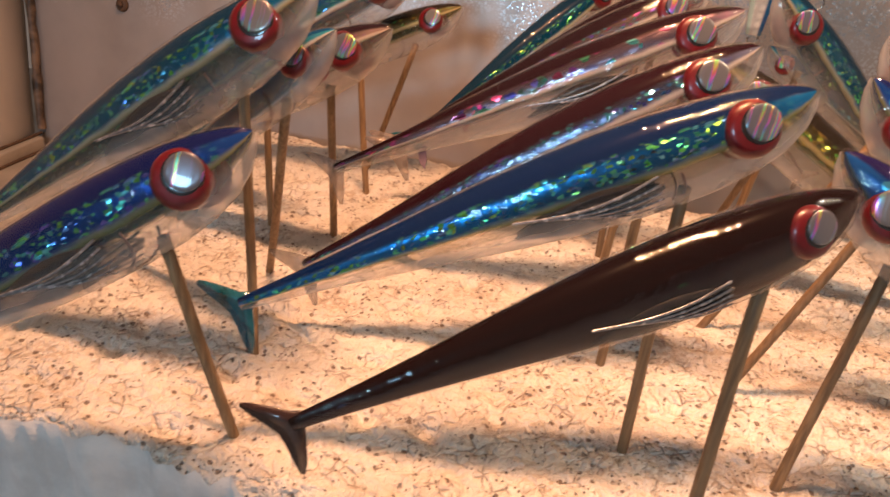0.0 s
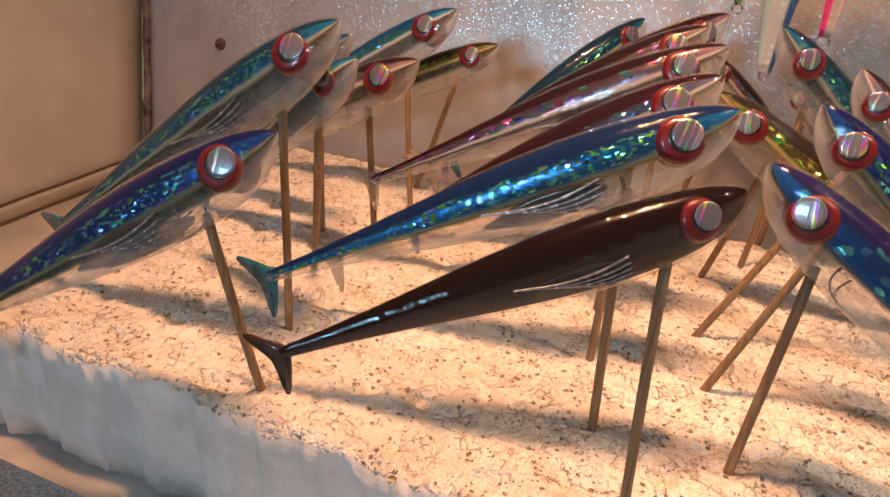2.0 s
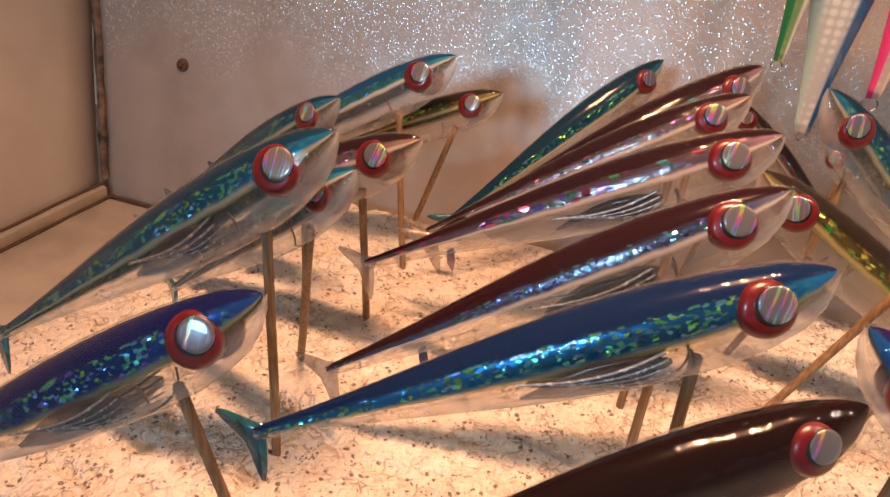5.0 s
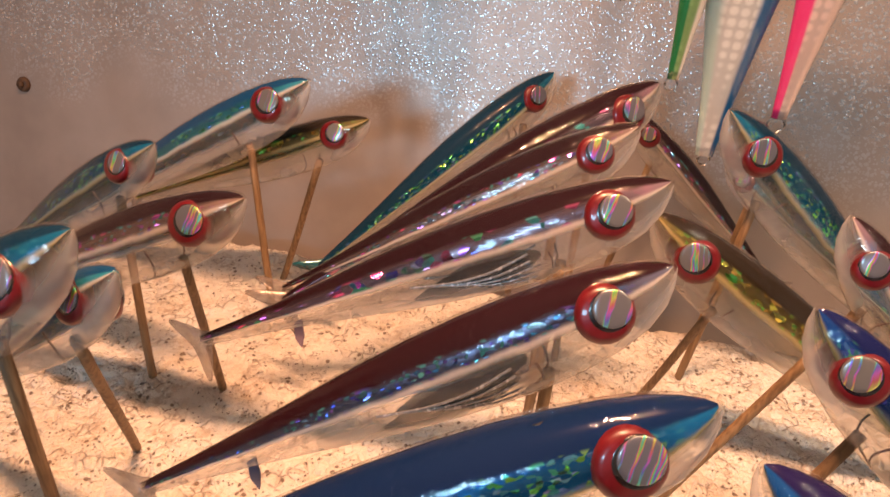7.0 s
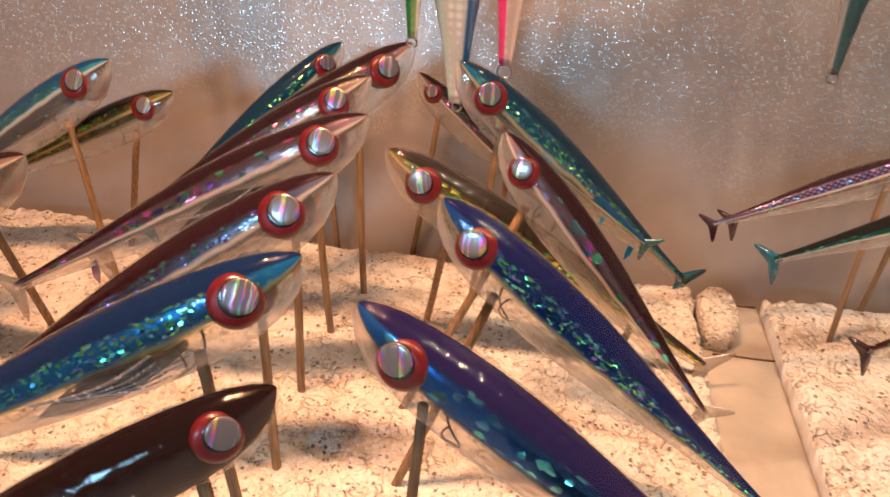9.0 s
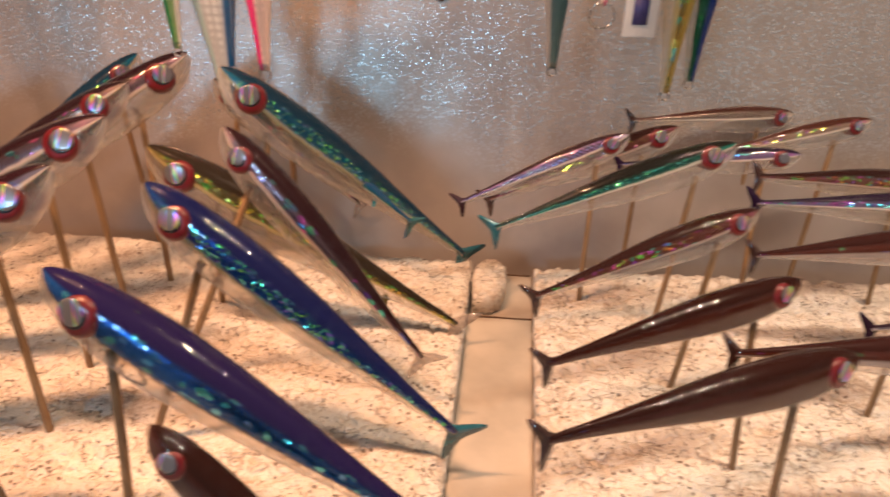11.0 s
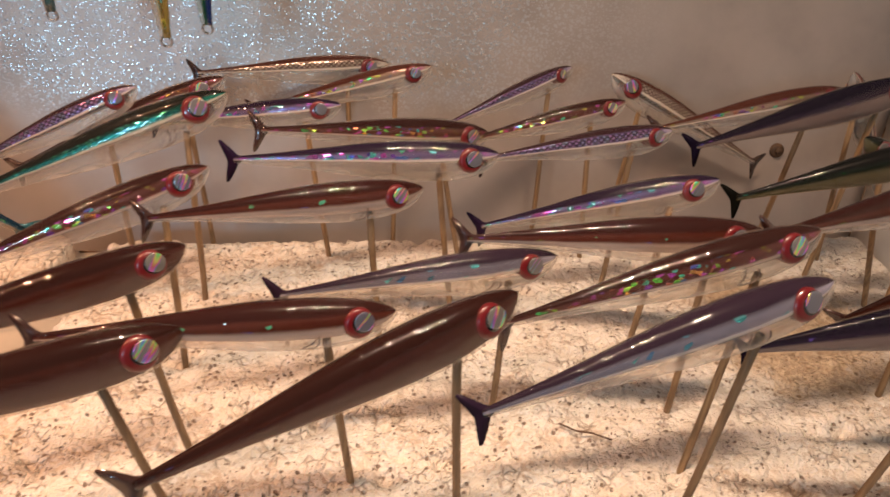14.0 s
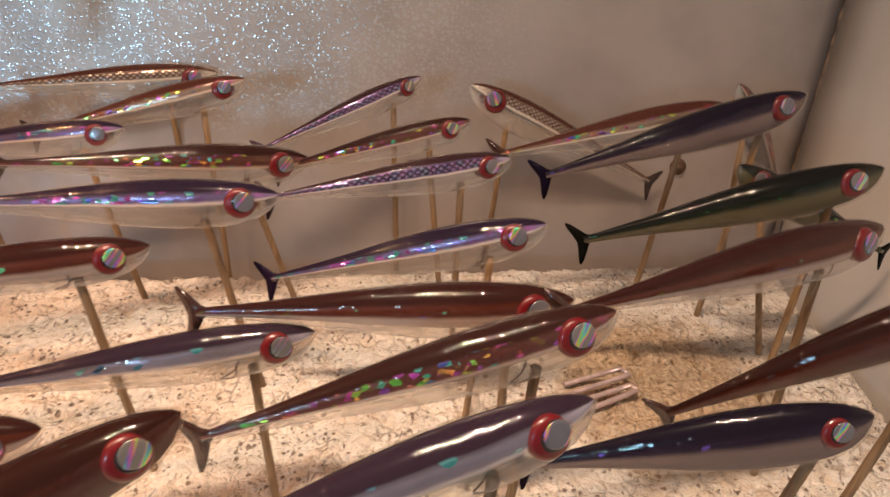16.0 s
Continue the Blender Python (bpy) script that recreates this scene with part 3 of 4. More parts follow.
def gill_mesh(length, deep, sgn):
    """A thin dark arc from behind the eye down to the keel, just inside the clear coat."""
    bm = bmesh.new()
    pts = []
    for i in range(9):
        f = i / 8
        s = 0.235 - 0.018 * math.sin(f * math.pi) + 0.05 * f
        a = math.radians(-28 - 60 * f)
        pts.append((-s * length, sgn * math.cos(a) ** 0.92 * width_at(s) * 0.965 * length, math.sin(a) * down_at(s) * 0.965 * deep * length))
    return tube(bm, pts, 0.0022 * length, 5)


def fin_leaf(length, deep, sgn):
    """The dark leaf-shaped field behind the fin's lines, following the flank."""
    bm = bmesh.new()
    rows = []
    for i in range(13):
        f = i / 12
        s = 0.265 + f * 0.24
        mid, half = -34 - 12 * f, 3 + 20 * math.sin(math.pi * min(1.0, f * 1.02)) ** 0.8
        row = []
        for k in range(6):
            a = math.radians(mid - half + 2 * half * k / 5)
            row.append(bm.verts.new((-s * length, sgn * math.cos(a) ** 0.92 * width_at(s) * 0.985 * length, math.sin(a) * down_at(s) * 0.985 * deep * length)))
        rows.append(row)
    for a, b in zip(rows, rows[1:]):
        for k in range(5):
            bm.faces.new((a[k], a[k + 1], b[k + 1], b[k]))
    bmesh.ops.solidify(bm, geom=bm.faces[:], thickness=0.003 * length)
    bmesh.ops.recalc_face_normals(bm, faces=bm.faces)
    return bm


def lure(eye, tail, paint, label, deep=1.0, clear=0.80, fin=False, lean=20, lens=1.0, lobes=0.86, eyed=True, lug=False, tail_paint=None, droop=7):
    """A lure whose near eye and tail fork lie at the given places."""
    eye, tail = Vector(eye), Vector(tail)
    up0 = Vector((0, math.tan(radians(lean)), 1)).normalized()
    d = (eye - tail).normalized()
    n = d.cross(up0).normalized()
    if n.y < 0:
        n = -n
    length = (eye - tail).length / 0.885
    centre = eye + n * (width_at(0.12) + 0.010) * length
    d = (centre - tail).normalized()
    side = up0.cross(d).normalized()
    up = d.cross(side).normalized()
    centre = centre + up * 0.018 * length
    d = (centre - tail).normalized()
    side = up0.cross(d).normalized()
    up = d.cross(side).normalized()
    length = (centre - tail).length / 0.88
    nose = tail + d * length
    m = Matrix((d, side, up)).transposed().to_4x4()
    m.translation = nose
    root = new("fishing_lure")
    root.matrix_world = m
    tagged(root, label, "fishing lure", "lures drying in the box")
    part("body", hull(length, deep, 0.94, clear, 0.93, 0.006), paint, root)
    part("clear_coat", hull(length, deep, 1.0, 1.0, 1.0), RESIN if clear < 0.9 else CLEAR, root, "clear glossy resin coat")
    tl = part("tail_fin", tail_mesh(length, lobes), tail_paint or paint, root)
    tl.matrix_local = pose(-length * 0.992, 0, 0, 0, -droop, 0)
    if clear < 0.9:
        for sgn in (1, -1):
            part("gill_line", gill_mesh(length, deep, sgn), GILL, root, "thin dark gill line")
    if eyed:
        for sgn in (1, -1):
            r = 0.047 * length * lens
            k = length
            ey = part("eye", dome(r, 0.016 * k), RED, root, "red lacquered eye ring")
            ey.matrix_local = Matrix.Translation((-0.118 * length, sgn * (width_at(0.118) - 0.0125) * length, -0.018 * length)) @ pose(0, 0, 0, -90 * sgn, 0, 0) @ pose(0, 0, 0, 0, 11, 0)
            pu = part("pupil", dome(r * 0.72, 0.003 * k), BLACK, ey, "black ring of the eye")
            pu.matrix_local = pose(r * 0.17, -r * 0.06 * sgn, 0.0132 * k)
            ir = part("iris", dome(r * 0.63, 0.0025 * k), IRIS, ey, "silver holographic disc of the eye")
            ir.matrix_local = pose(r * 0.27, -r * 0.10 * sgn, 0.0155 * k, 0, 0, 40 * sgn)
    if fin:
        for sgn in (1, -1):
            part("side_fin", fin_mesh(length, deep, sgn), FIN, root, "engraved silver side fin")
            part("fin_leaf", fin_leaf(length, deep, sgn), LEAF, root, "dark leaf-shaped side fin")
    hole = part("line_hole", tube(bmesh.new(), [(0.0075 * length * math.cos(a), 0.006 * length * math.sin(a), 0) for a in [2 * math.pi * q / 12 for q in range(12)]], 0.0018 * length, 6, True), BLACK, root, "small dark drilled hole")
    hole.matrix_local = pose(-0.20 * length, -0.012 * length * (1 if side.y > 0 else -1), 0.0515 * deep * length)
    if lug:
        bm = bmesh.new()
        for sgn in (1, -1):
            rim_ = [(0.0, 0.0), (0.020, 0.004), (0.012, -0.030), (-0.002, -0.052), (-0.008, -0.030)]
            bm.faces.new([bm.verts.new((x * length, sgn * 0.002 * length, z * length)) for x, z in rim_][::sgn])
        bmesh.ops.bridge_loops(bm, edges=bm.edges)
        lg = part("belly_fin", bm, paint, root, "small fin under the tail", False)
        lg.matrix_local = pose(-0.78 * length, 0, -0.030 * deep * length)
    return root, m, length, deep


def skewer(base, top, radius=0.0016):
    base, top = Vector(base), Vector(top)
    d = (top - base).normalized()
    bm = rod(bmesh.new(), base - d * 0.02, top, radius, radius * 0.93, 10, 6, 0.0003)
    ob = new("bamboo_skewer", mesh_of("bamboo_skewer", bm, BAMBOO))
    return tagged(ob, "thin brown bamboo skewer stuck in the foam", "skewer", "skewers in the foam")


def stand(made, s=0.2, base=None, lean=(0, 0), radius=0.0016):
    """A skewer from the foam up into the lure's belly."""
    root, m, length, deep = made
    top = m @ Vector((-s * length, 0, -0.078 * deep * length))
    foot = Vector(base) if base else Vector((top.x + lean[0], top.y + lean[1], -0.002))
    return skewer(foot, top, radius)


def tail_material(name, rgb, sheer):
    m = Mat(name)
    f = m.noise(m.coords((1, 1, 0.4)), 500, 3)
    base = m.mix(m.step(f, 0.35, 0.7), c(*rgb), c(*[q * 0.6 for q in rgb]))
    m.set(Base_Color=base, Metallic=0.2, Roughness=0.22, Coat_Weight=1.0, Coat_Roughness=0.04, Alpha=sheer)
    return m.m


LEAF = tail_material("dark_fin_leaf", (0.07, 0.065, 0.07), 0.8)
GILL = plain("dark_gill_line", (0.10, 0.055, 0.045), 0.5)
TEAL_TAIL, PALE_TAIL = tail_material("teal_tail", (0.02, 0.15, 0.20), 0.92), tail_material("pale_clear_tail", (0.50, 0.40, 0.34), 0.5)
DARK_TAIL = tail_material("dark_brown_tail", (0.055, 0.022, 0.016), 0.95)
TAILS = dict.fromkeys(("blue", "navy", "indigo", "teal", "sky", "greengloss"), TEAL_TAIL)
TAILS.update(dict.fromkeys(("plum", "mauve", "maroon", "olive"), PALE_TAIL))
TAILS.update(dict.fromkeys(("cocoa", "rust", "rustflake", "copper", "coppermesh", "black"), DARK_TAIL))
BEIGE = (0.86, 0.79, 0.72)
PEARL = (0.86, 0.84, 0.80)
PAINTS = {
    "blue": paint_material("blue_holographic", (0.003, 0.018, 0.085), (0.0062, 0.136, 0.372), (0.46, 0.40, 0.12), 0.36, (0.27, 0.64), cells=1.5, line=-0.26),
    "navy": paint_material("navy_holographic", (0.005, 0.009, 0.085), (0.0062, 0.0496, 0.248), (0.36, 0.35, 0.14), 0.34, (0.32, 0.68), cells=1.4, line=-0.26),
    "indigo": paint_material("indigo_smooth", (0.014, 0.008, 0.075), (0.0093, 0.0868, 0.322), (0.06, 0.09, 0.06), 0.22, (0.50, 0.62), "crush", 0.85, 1.3, line=-0.3),
    "teal": paint_material("teal_holographic", (0.004, 0.030, 0.070), (0.007, 0.125, 0.26), (0.62, 0.55, 0.34), 0.36, (0.26, 0.64), cells=1.4, line=-0.15),
    "sky": paint_material("bright_blue", (0.006, 0.065, 0.19), (0.031, 0.26, 0.384), PEARL, 0.3, (0.40, 0.62)),
    "olive": paint_material("olive_gold", (0.02475, 0.0176, 0.011), (0.186, 0.155, 0.0558), (0.72, 0.60, 0.30), 0.4, (0.10, 0.35)),
    "plum": paint_material("plum_crushed", (0.0198, 0.00495, 0.0077), (0.248, 0.174, 0.223), BEIGE, 0.38, (0.40, 0.95), "crush", 0.9, 1.1),
    "maroon": paint_material("maroon_blue_streak", (0.022, 0.0044, 0.0077), (0.124, 0.13, 0.211), BEIGE, 0.3, (0.50, 0.70), "shard", 0.9, 1.6),
    "mauve": paint_material("mauve_smooth", (0.0209, 0.00715, 0.0099), (0.26, 0.18, 0.167), BEIGE, 0.25, (0.50, 0.95), "shard", 0.8, 1.4),
    "black": paint_material("brown_black", (0.010, 0.0026, 0.002), (0.018, 0.0048, 0.0036), (0.07, 0.042, 0.036), 0.03, (0.3, 0.6), "shard", 0.10),
    # Cocoa's lighter side and belly paint in bounce light against the lamp-lit back.
    "cocoa": paint_material("dark_cocoa", (0.022, 0.0055, 0.0035), (0.060, 0.016, 0.0105), (0.115, 0.060, 0.050), 0.03, (0.45, 0.7), "shard", 0.10),
    "rust": paint_material("red_brown_smooth", (0.028, 0.0062, 0.0045), (0.110, 0.030, 0.020), (0.62, 0.50, 0.44), 0.06, (0.0, 0.9), "shard", 0.25, line=-0.22),
    "rustflake": paint_material("red_brown_flakes", (0.026, 0.0075, 0.0055), (0.161, 0.062, 0.0527), (0.70, 0.60, 0.55), 0.34, (0.0, 0.9), "crush", 0.6, 2.0, line=-0.15),
    "copper": paint_material("copper_flakes", (0.066, 0.01925, 0.0121), (0.384, 0.273, 0.223), BEIGE, 0.35, (0.0, 0.9), "crush", 0.6, 1.6),
    "lilac": paint_material("lilac_mesh", (0.033, 0.0143, 0.0176), (0.384, 0.335, 0.459), BEIGE, 0.35, (0.60, 0.78), "mesh", 0.55, 1.15),
    "coppermesh": paint_material("copper_mesh", (0.066, 0.01925, 0.0121), (0.521, 0.471, 0.434), BEIGE, 0.10, (0.0, 0.12), "mesh", 0.55, 1.15),
    "violet": paint_material("violet_crushed", (0.0165, 0.0077, 0.02475), (0.211, 0.161, 0.322), BEIGE, 0.42, (0.45, 0.85), "crush", 0.62, 1.6),
    "bluegrey": paint_material("violet_smooth", (0.02475, 0.0132, 0.0275), (0.347, 0.335, 0.446), BEIGE, 0.14, (0.50, 0.62), "crush", 0.7, 1.4, line=-0.12),
    "greengloss": paint_material("dark_green_gloss", (0.0088, 0.0088, 0.0066), (0.0124, 0.149, 0.118), BEIGE, 0.20, (0.42, 0.52), "shard", 0.85, 1.6),
    "blackgreen": paint_material("black_green", (0.0045, 0.0045, 0.0036), (0.010, 0.016, 0.012), (0.10, 0.09, 0.05), 0.04, (0.3, 0.5), "shard", 0.15),
    "dusk": paint_material("dark_indigo", (0.007, 0.004, 0.012), (0.022, 0.012, 0.030), (0.20, 0.15, 0.14), 0.05, (0.6, 0.8), "shard", 0.20),
}

LURES = """
A 0.1488 0.2277 0.1087  0.0279 0.2027 0.0442 blue fin
B 0.1598 0.1953 0.0993  0.0670 0.1548 0.0551 black fin
C 0.0248 0.1821 0.0895  -0.0907 0.1562 0.0093 navy fin
D 0.0198 0.2267 0.1154  -0.0931 0.2199 0.0278 teal fin
D2 -0.0255 0.3196 0.0952  -0.1188 0.3452 0.0241 teal
M 0.0243 0.2405 0.1038  -0.0546 0.2677 0.0321 sky
E 0.0006 0.3758 0.1032  -0.1181 0.3862 0.0240 sky
G 0.0229 0.3909 0.0888  -0.0837 0.3990 0.0344 olive
F 0.0159 0.2963 0.0933  -0.1075 0.3133 0.0231 mauve
H 0.1011 0.4334 0.1033  0.0254 0.3741 0.0350 teal
I 0.1406 0.4001 0.1136  0.0298 0.3327 0.0450 plum
J 0.1309 0.3548 0.1134  0.0264 0.3395 0.0450 mauve
K 0.1383 0.3153 0.1120  0.0134 0.3038 0.0432 plum fin
L 0.1410 0.2742 0.1068  0.0226 0.2548 0.0266 maroon fin
R1 0.1899 0.2341 0.0906  0.3085 0.2294 0.0109 indigo
R2 0.2017 0.2789 0.1001  0.3024 0.2788 0.0147 navy
R3 0.1721 0.3452 0.0860  0.2952 0.3641 0.0045 olive
R4 0.1921 0.3929 0.1074  0.2932 0.4357 0.0040 teal
R5 0.2110 0.3207 0.1070  0.2846 0.3114 0.0241 plum
R6 0.1539 0.4515 0.0875  0.2256 0.4604 0.0200 mauve
R7 0.1923 0.4238 0.0845  0.2663 0.4047 0.0400 sky
R0 0.2283 0.2041 0.0650  0.2900 0.2000 -0.0050 cocoa
P1 0.3652 0.4047 0.0899  0.2934 0.4017 0.0556 lilac
P1b 0.3940 0.4333 0.0842  0.3075 0.4242 0.0470 rustflake
P3 0.4719 0.4823 0.0826  0.3857 0.4666 0.0818 coppermesh
P4 0.4949 0.4416 0.0935  0.4203 0.4359 0.0750 copper
P5 0.4070 0.3785 0.0970  0.3121 0.3686 0.0595 greengloss
P6 0.4514 0.4154 0.0839  0.3754 0.4248 0.0720 violet
P7 0.4109 0.3358 0.0857  0.3308 0.3143 0.0586 rustflake
P8 0.4149 0.2887 0.0828  0.3335 0.2596 0.0689 cocoa
P9 0.4221 0.2528 0.0789  0.3322 0.2203 0.0735 cocoa
Q1 0.4784 0.2669 0.0788  0.3925 0.2609 0.0782 rust
Q2 0.5146 0.2557 0.0888  0.4299 0.2200 0.0689 cocoa
Q3 0.5347 0.3057 0.0730  0.4516 0.2962 0.0673 bluegrey
Q4 0.6040 0.3484 0.0819  0.5243 0.3626 0.0556 violet
S4 0.6034 0.3066 0.0850  0.5132 0.3152 0.0786 rust
Q5 0.5166 0.3578 0.0879  0.4253 0.3618 0.0840 violet
S3 0.5221 0.4116 0.0743  0.4321 0.3848 0.0867 rustflake
Q6 0.4886 0.3236 0.0894  0.4096 0.3086 0.0879 rust
Q7 0.6002 0.3864 0.0877  0.5244 0.3747 0.0810 lilac
Q8 0.5881 0.4202 0.0872  0.5203 0.4172 0.0700 rustflake
Q9 0.5717 0.4569 0.0903  0.5115 0.4349 0.0703 lilac
S6 0.6137 0.4623 0.0829  0.6985 0.4780 0.0354 coppermesh
S9 0.6903 0.4148 0.0980  0.6073 0.4052 0.0843 copper
S1 0.7125 0.4031 0.1064  0.6245 0.3994 0.0787 dusk
S5 0.7186 0.3594 0.0980  0.6347 0.3708 0.0677 blackgreen
S7 0.6986 0.3185 0.1000  0.6095 0.2972 0.0933 rust
S2 0.6080 0.2817 0.0974  0.5222 0.2766 0.0725 rustflake
Q10 0.5957 0.2502 0.0998  0.5115 0.2365 0.0755 bluegrey
S8 0.6615 0.2602 0.0892  0.5985 0.2730 0.0660 dusk
S10 0.7150 0.4260 0.0980  0.7600 0.4500 0.0300 rustflake
S11 0.7020 0.2810 0.1080  0.6395 0.2900 0.0650 cocoa
S12 0.7000 0.3780 0.0880  0.7680 0.3920 0.0500 blackgreen
"""
WORDS = {
    "blue": "blue holographic fishing lure with yellow belly on a skewer", "navy": "navy fishing lure with green-blue holographic flank on a skewer",
    "indigo": "glossy indigo lure with bright blue sheen on a skewer", "teal": "teal holographic lure with clear belly on a skewer",
    "sky": "bright blue lure with clear pearly head on a skewer", "olive": "gold and olive lure with yellow belly on a skewer",
    "plum": "plum lure with crushed rainbow foil flank on a skewer", "maroon": "maroon lure with blue glittering streak on a skewer",
    "mauve": "mauve-brown lure with translucent belly on a skewer", "black": "glossy brown-black lure with engraved side fin on a skewer",
    "cocoa": "dark cocoa-brown glossy lure on a skewer", "rust": "smooth red-brown lure with pale belly on a skewer",
    "rustflake": "red-brown lure with rainbow foil flakes on a skewer", "copper": "silvery copper lure with glittering flakes on a skewer",
    "lilac": "lilac lure with fine silver mesh flank on a skewer", "coppermesh": "copper lure with fine mesh flank on a skewer",
    "violet": "violet lure with crushed holographic foil on a skewer", "bluegrey": "violet-grey lure with blue sheen on a skewer",
    "greengloss": "dark lure with glossy green-teal flank on a skewer", "blackgreen": "glossy black-green lure on a skewer",
    "dusk": "dark indigo glossy lure on a skewer"}
MADE = {}
FEET = {"A": (0.1413, 0.2332), "C": (0.0258, 0.1976), "D": (0.0117, 0.2353), "F": (0.003, 0.3267), "E": (0.0005, 0.3772), "R3": (0.1663, 0.3762),
        "R5": (0.1694, 0.3154), "R2": (0.1762, 0.2761), "R1": (0.1879, 0.2334), "L": (0.1316, 0.2739), "I": (0.1307, 0.3918), "J": (0.1245, 0.3571),
        "K": (0.1252, 0.3159), "M": (-0.0101, 0.2891), "R4": (0.185, 0.400), "G": (-0.012, 0.410), "S10": (0.725, 0.430), "S12": (0.728, 0.386)}
for row in LURES.split("\n"):
    w = row.split()
    if not w:
        continue
    big = w[0][0] in "ABCDMEGFHIJKLR" and w[0] not in ("P1", "P1b")
    pts = [float(q) for q in w[1:7]]
    MADE[w[0]] = lure(pts[:3], pts[3:], PAINTS[w[7]], WORDS[w[7]], 1.2 if w[0] == "S8" else 0.92 if big else 0.95, 0.66 if w[7] not in ("black", "cocoa", "dusk", "blackgreen") else 0.93, "fin" in w, 12 if w[0][0] == "R" else 20, 0.95 if big else 1.02, tail_paint=TAILS.get(w[7]), droop=16 if w[0][0] in "ABCDMEGFHIJKL" else 7, lug=w[0] in ("K", "L", "R3", "R4", "R7", "J"))
    foot = FEET.get(w[0]) or (pts[0] + random.uniform(-0.012, 0.002), pts[1] + random.uniform(0.0, 0.012))
    stand(MADE[w[0]], random.uniform(0.17, 0.24), (*foot, -0.002), radius=0.0017 if big else 0.0014)


# ---------- hanging lures ----------
def scale_material(name, back, side, edge, cells=260, cut=0.45):
    """Silver scale print with a coloured back, and a paler edge."""
    m = Mat(name)
    lat = m.n("ShaderNodeAttribute", attr="girth").outputs["Fac"]
    co = m.coords((cells, cells, cells))
    v = m.voronoi(co, 1.0, "F1", 0, 0.1)
    base = m.mix(m.step(v, 0.25, 0.55), c(*side), c(*[q * 0.72 for q in side]))
    base = m.mix(m.step(lat, cut - 0.15, cut + 0.12), base, c(*back))
    base = m.mix(m.step(lat, -0.45, -0.75), base, c(*edge))
    m.set(Base_Color=base, Metallic=0.0, Roughness=0.35, Coat_Weight=1.0, Coat_Roughness=0.04)
    return m.m


RAIL_Z = 0.36
bm = rod(bmesh.new(), (LX1 - 0.002, 0.425, RAIL_Z), (RX1 + 0.002, 0.425, RAIL_Z), 0.003, 0.003, 10)
tagged(new("hanging_rail", mesh_of("hanging_rail", bm, STEEL)), "thin steel rail across the box", "rail")


def hanging(tip, length, paint, label, flip=1, deep=0.9, wide=0.8, ring=0.0022, turn=0.0):
    """A lure that hangs by its nose, tail ring down."""
    root = new("hanging_lure")
    tip = Vector(tip) + Vector((0, 0, 2 * ring))
    m = Matrix(((0, 0, 1 * flip), (0, -1 * flip, 0), (1, 0, 0))).to_4x4()
    root.matrix_world = Matrix.Translation(tip + Vector((0, 0, length))) @ pose(0, 0, 0, 0, 0, turn) @ m
    tagged(root, label, "fishing lure", "lures hanging from the rail")
    part("body", hull(length, deep, 0.96, 0.96, 0.96 * wide, 0.004), paint, root)
    part("clear_coat", hull(length, deep, 1.0, 1.0, wide), CLEAR, root, "clear glossy resin coat")
    pts = [(-length - ring * 0.8 + ring * math.cos(a), 0, ring * math.sin(a)) for a in [2 * math.pi * k / 16 for k in range(16)]]
    part("tail_ring", tube(bmesh.new(), pts, 0.0005, 6, True), STEEL, root, "small steel wire ring")
    up = RAIL_Z - (tip.z + length)
    part("hanging_line", tube(bmesh.new(), [(-0.004, 0, 0), (up, 0, 0)], 0.0004, 6), STEEL, root, "thin hanging wire")
    return root


GREEN = scale_material("green_white_jig", (0.01, 0.24, 0.07), (0.30, 0.55, 0.20), (0.92, 0.88, 0.76), cut=0.1)
BLUEJ = scale_material("blue_scale_jig", (0.01, 0.13, 0.34), (0.92, 0.94, 0.92), (0.55, 0.75, 0.70))
PINK = scale_material("pink_scale_jig", (1.0, 0.05, 0.28), (0.96, 0.74, 0.68), (0.95, 0.70, 0.60), cut=0.15)
TEALJ = scale_material("dark_teal_jig", (0.01, 0.07, 0.09), (0.03, 0.12, 0.14), (0.40, 0.40, 0.40))
GOLDJ = paint_material("gold_holographic_jig", (0.30, 0.22, 0.05), (0.36, 0.28, 0.08), (0.55, 0.50, 0.30), 0.55, (0.08, 0.6), "crush", 0.8, 1.2)
DEEPJ = paint_material("green_blue_jig", (0.01, 0.03, 0.16), (0.01, 0.10, 0.06), (0.01, 0.12, 0.04), 0.10, (0.3, 0.6), "shard", 0.6)
green_lure = hanging((0.153, 0.402, 0.124), 0.15, GREEN, "green and white hanging lure with an orange patch", -1, 1.0)
hanging((0.172, 0.411, 0.094), 0.17, BLUEJ, "silver-scaled hanging lure with dark blue back", 1, 1.45)
hanging((0.193, 0.408, 0.112), 0.16, PINK, "hot pink hanging lure with silver scales", -1, 1.2, 0.8, 0.003)
hanging((0.042, 0.430, 0.141), 0.14, TEALJ, "dark teal hanging lure with steel tail ring", 1, 0.9)
hanging((0.129, 0.430, 0.148), 0.13, TEALJ, "small dark teal hanging lure with pale tip", -1, 0.5, 0.6, 0.0025)
hanging((0.335, 0.435, 0.114), 0.15, TEALJ, "dark teal hanging lure with grey edge", 1, 1.1)
hanging((0.389, 0.416, 0.110), 0.15, GOLDJ, "gold holographic hanging lure with white edge", 1, 1.15)
hanging((0.403, 0.431, 0.112), 0.15, DEEPJ, "dark green and blue hanging lure", 1, 1.2)
hanging((0.356, 0.430, 0.139), 0.13, PINK, "magenta hanging lure with large steel ring", 1, 0.9, 0.8, 0.006)
ORANGE = plain("orange_patch", (0.90, 0.26, 0.02), 0.35, 0.0, 0.1, 200, 1.0)
bm = bmesh.new()
grid = []
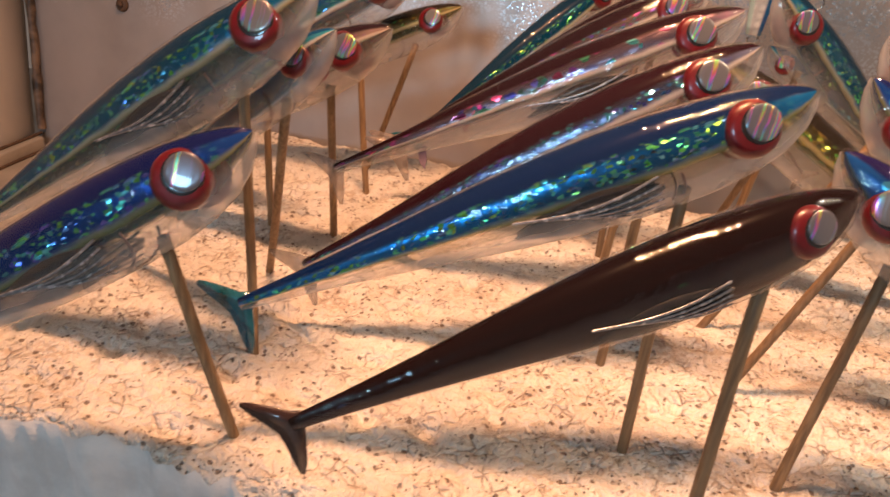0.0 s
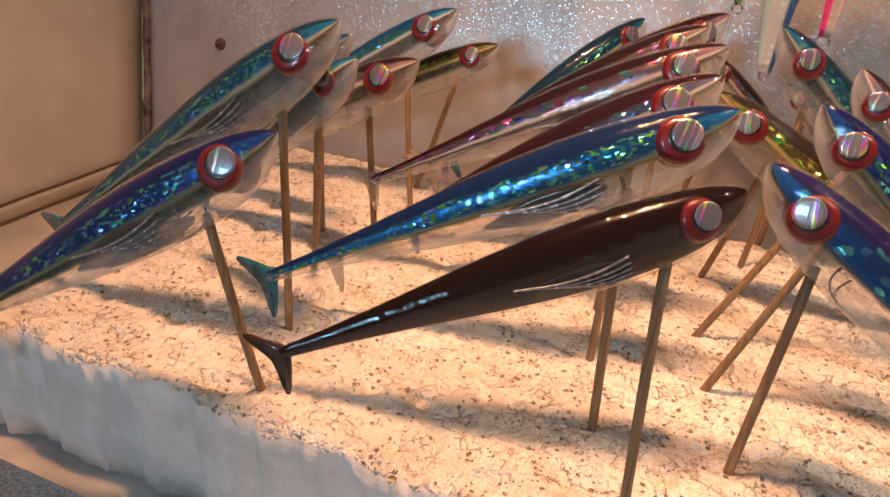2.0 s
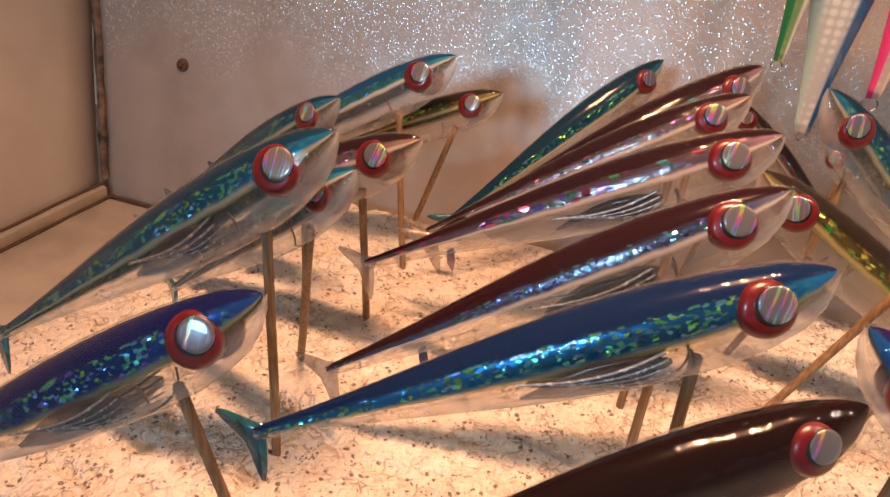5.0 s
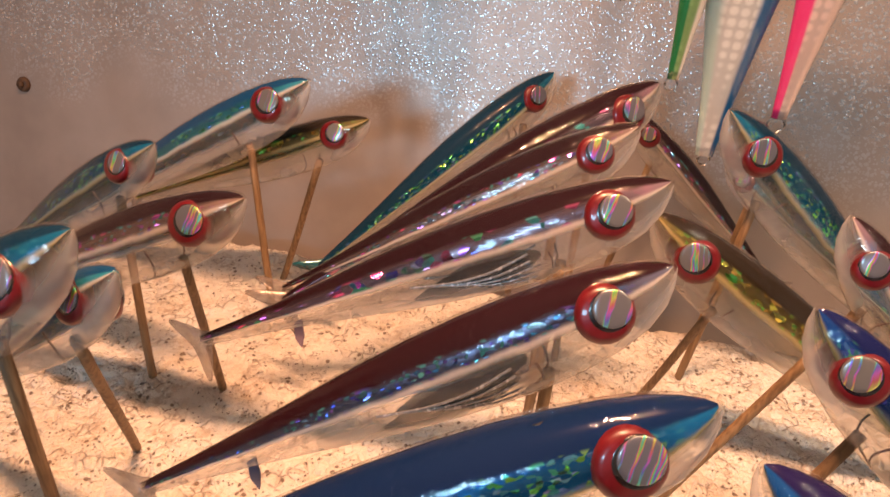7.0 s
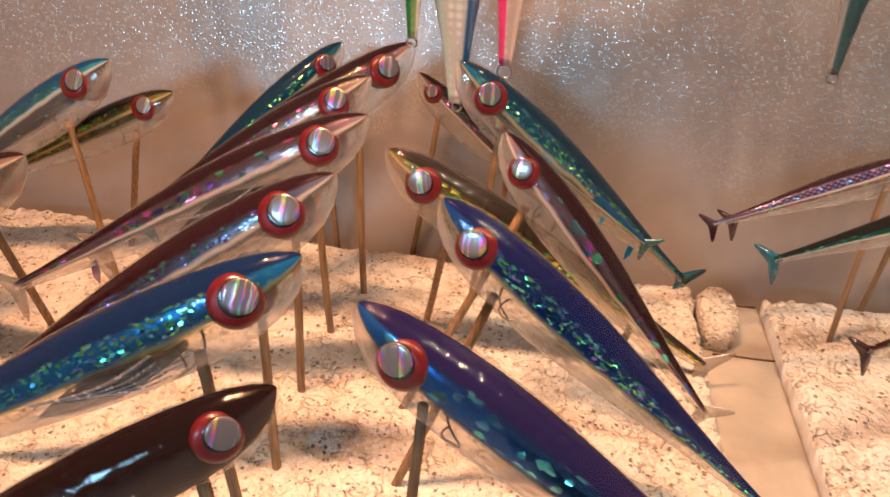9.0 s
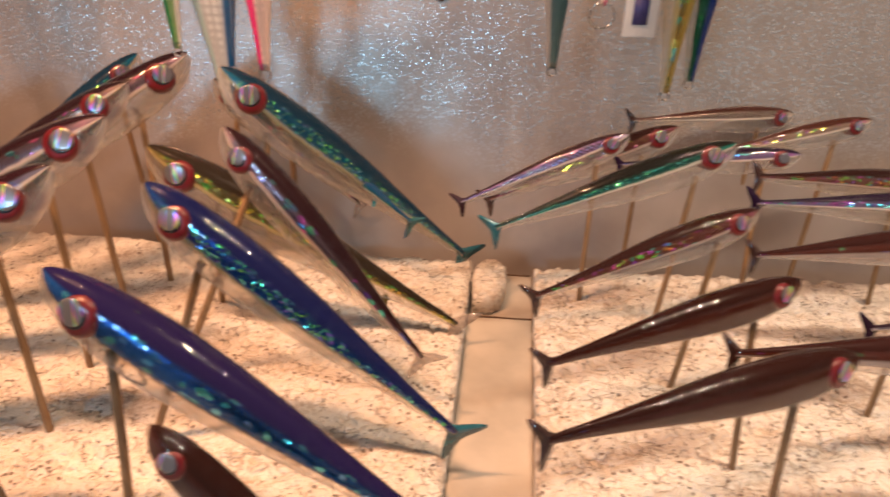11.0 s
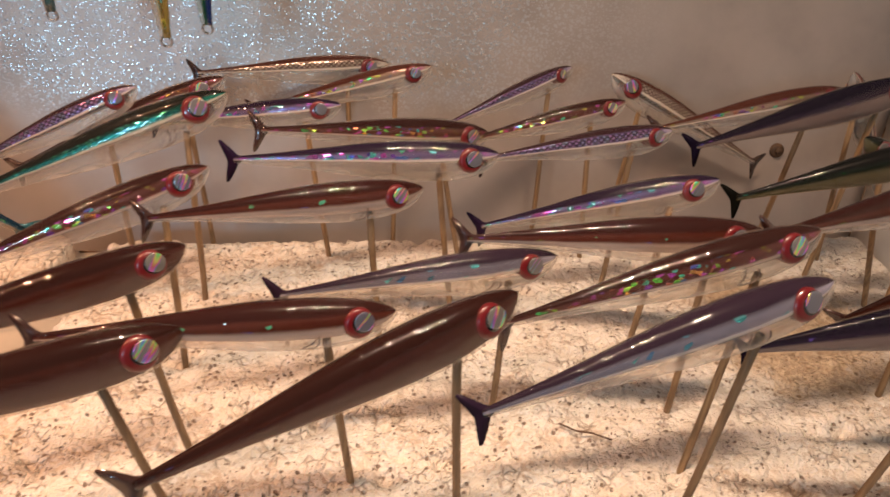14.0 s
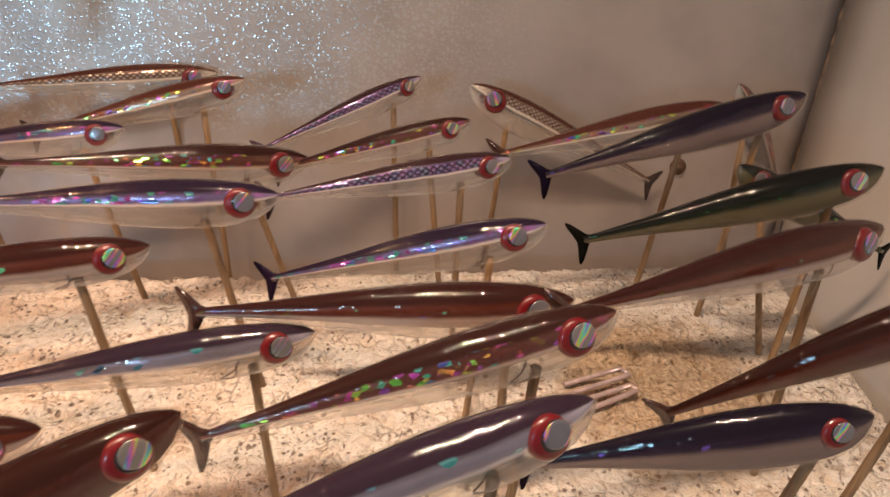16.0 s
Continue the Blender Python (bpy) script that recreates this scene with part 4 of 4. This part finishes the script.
for i in range(7):
    s_ = 0.66 + 0.11 * i / 6
    line = []
    for k in range(7):
        a = math.radians(-75 + 75 * k / 6)
        line.append(bm.verts.new((-s_ * 0.15, -(math.cos(a) ** 0.92 * width_at(s_) * 0.8 * 0.15 + 0.0003) * -1, math.sin(a) * down_at(s_) * 0.15 * 1.02)))
    grid.append(line)
for a, b in zip(grid, grid[1:]):
    for k in range(6):
        bm.faces.new((a[k], a[k + 1], b[k + 1], b[k]))
part("orange_patch", bm, ORANGE, green_lure, "bright orange painted patch")

card = new("hanging_tag")
card.matrix_world = pose(0.3745, 0.430, 0.137, 0, 0, 4)
tagged(card, "small white hanging tag with a dark blue square", "tag")
part("card", box(bmesh.new(), (-0.008, -0.0006, 0.0), (0.008, 0.0006, 0.045), 0.0003), PAPER, card)
part("printed_square", box(bmesh.new(), (-0.004, -0.0012, 0.006), (0.003, -0.0007, 0.018)), plain("blue_print", (0.05, 0.05, 0.20), 0.5), card, "dark blue printed square")
part("hanging_line", tube(bmesh.new(), [(0, 0, 0.044), (0, -0.004, RAIL_Z - 0.138)], 0.0004, 6), STEEL, card, "thin hanging wire")

# ---------- small things ----------
def wall_stud(name, x, z, y=None):
    bm = dome(0.0045, 0.0022)
    bmesh.ops.create_cone(bm, cap_ends=True, segments=14, radius1=0.0022, radius2=0.0018, depth=0.002, matrix=Matrix.Translation((0, 0, 0.0028)))
    ob = new(name, mesh_of(name, bm, STAIN))
    ob.matrix_world = Matrix.Translation((x, wall_y(x, z) - 0.0005, z)) @ pose(0, 0, 0, 90 - 15, 0, 0)
    return tagged(ob, "small dark round stud in the foil wall", "stud", "studs in the wall")


wall_stud("wall_stud", -0.207, 0.054)
wall_stud("wall_stud", 0.718, 0.0375)
wall_stud("wall_stud", 0.270, 0.140)

bm = bmesh.new()
zig = [(0.636, 0.365, 0.0015), (0.660, 0.371, 0.0045), (0.663, 0.367, 0.005), (0.638, 0.360, 0.0015), (0.636, 0.357, 0.0015), (0.640, 0.355, 0.002), (0.662, 0.362, 0.004), (0.664, 0.359, 0.004), (0.642, 0.351, 0.0015)]
soft_ = []
for a, b in zip(zig, zig[1:]):
    for k in range(4):
        soft_.append(Vector(a).lerp(Vector(b), k / 4))
soft_.append(Vector(zig[-1]))
tube(bm, soft_, 0.0011, 8)
tagged(new("bent_wire", mesh_of("bent_wire", bm, plain("pinkish_wire", (0.62, 0.48, 0.46), 0.35, 0.5, 0.15, 300))), "bent pinkish wire lying on the stained foam", "wire")
bm = tube(bmesh.new(), [(0.554, 0.3036, 0.001), (0.560, 0.2990, 0.0018), (0.566, 0.2985, 0.0012), (0.5733, 0.2951, 0.001)], 0.0004, 6)
tagged(new("dark_fibre", mesh_of("dark_fibre", bm, STAIN)), "short dark fibre lying on the foam", "fibre")
# Dried splash on the side wall.
bm = bmesh.new()
for k in range(11):
    a = math.radians(200 + 14 * k)
    r = random.uniform(0.010, 0.020)
    rod(bm, (0.0, 0, 0), (0.0, math.cos(a) * r, math.sin(a) * r), 0.0009, 0.0003, 6, 3, 0.0004)
ob = new("dried_splash", mesh_of("dried_splash", bm, plain("pale_brown_smear", (0.34, 0.25, 0.17), 0.6)))
ob.matrix_world = pose(-0.2835, 0.414, 0.128)
tagged(ob, "brown dried splash with thin rays on the side wall", "splash")
# Glittering sheet under the front of the foam.
bm = box(bmesh.new(), (-0.20, 0.02, ZB - 0.001), (0.02, 0.165, ZB + 0.004), 0.001)
tagged(new("glitter_sheet", mesh_of("glitter_sheet", bm, GLITTER)), "crumpled silver glitter sheet lying before the foam", "sheet")
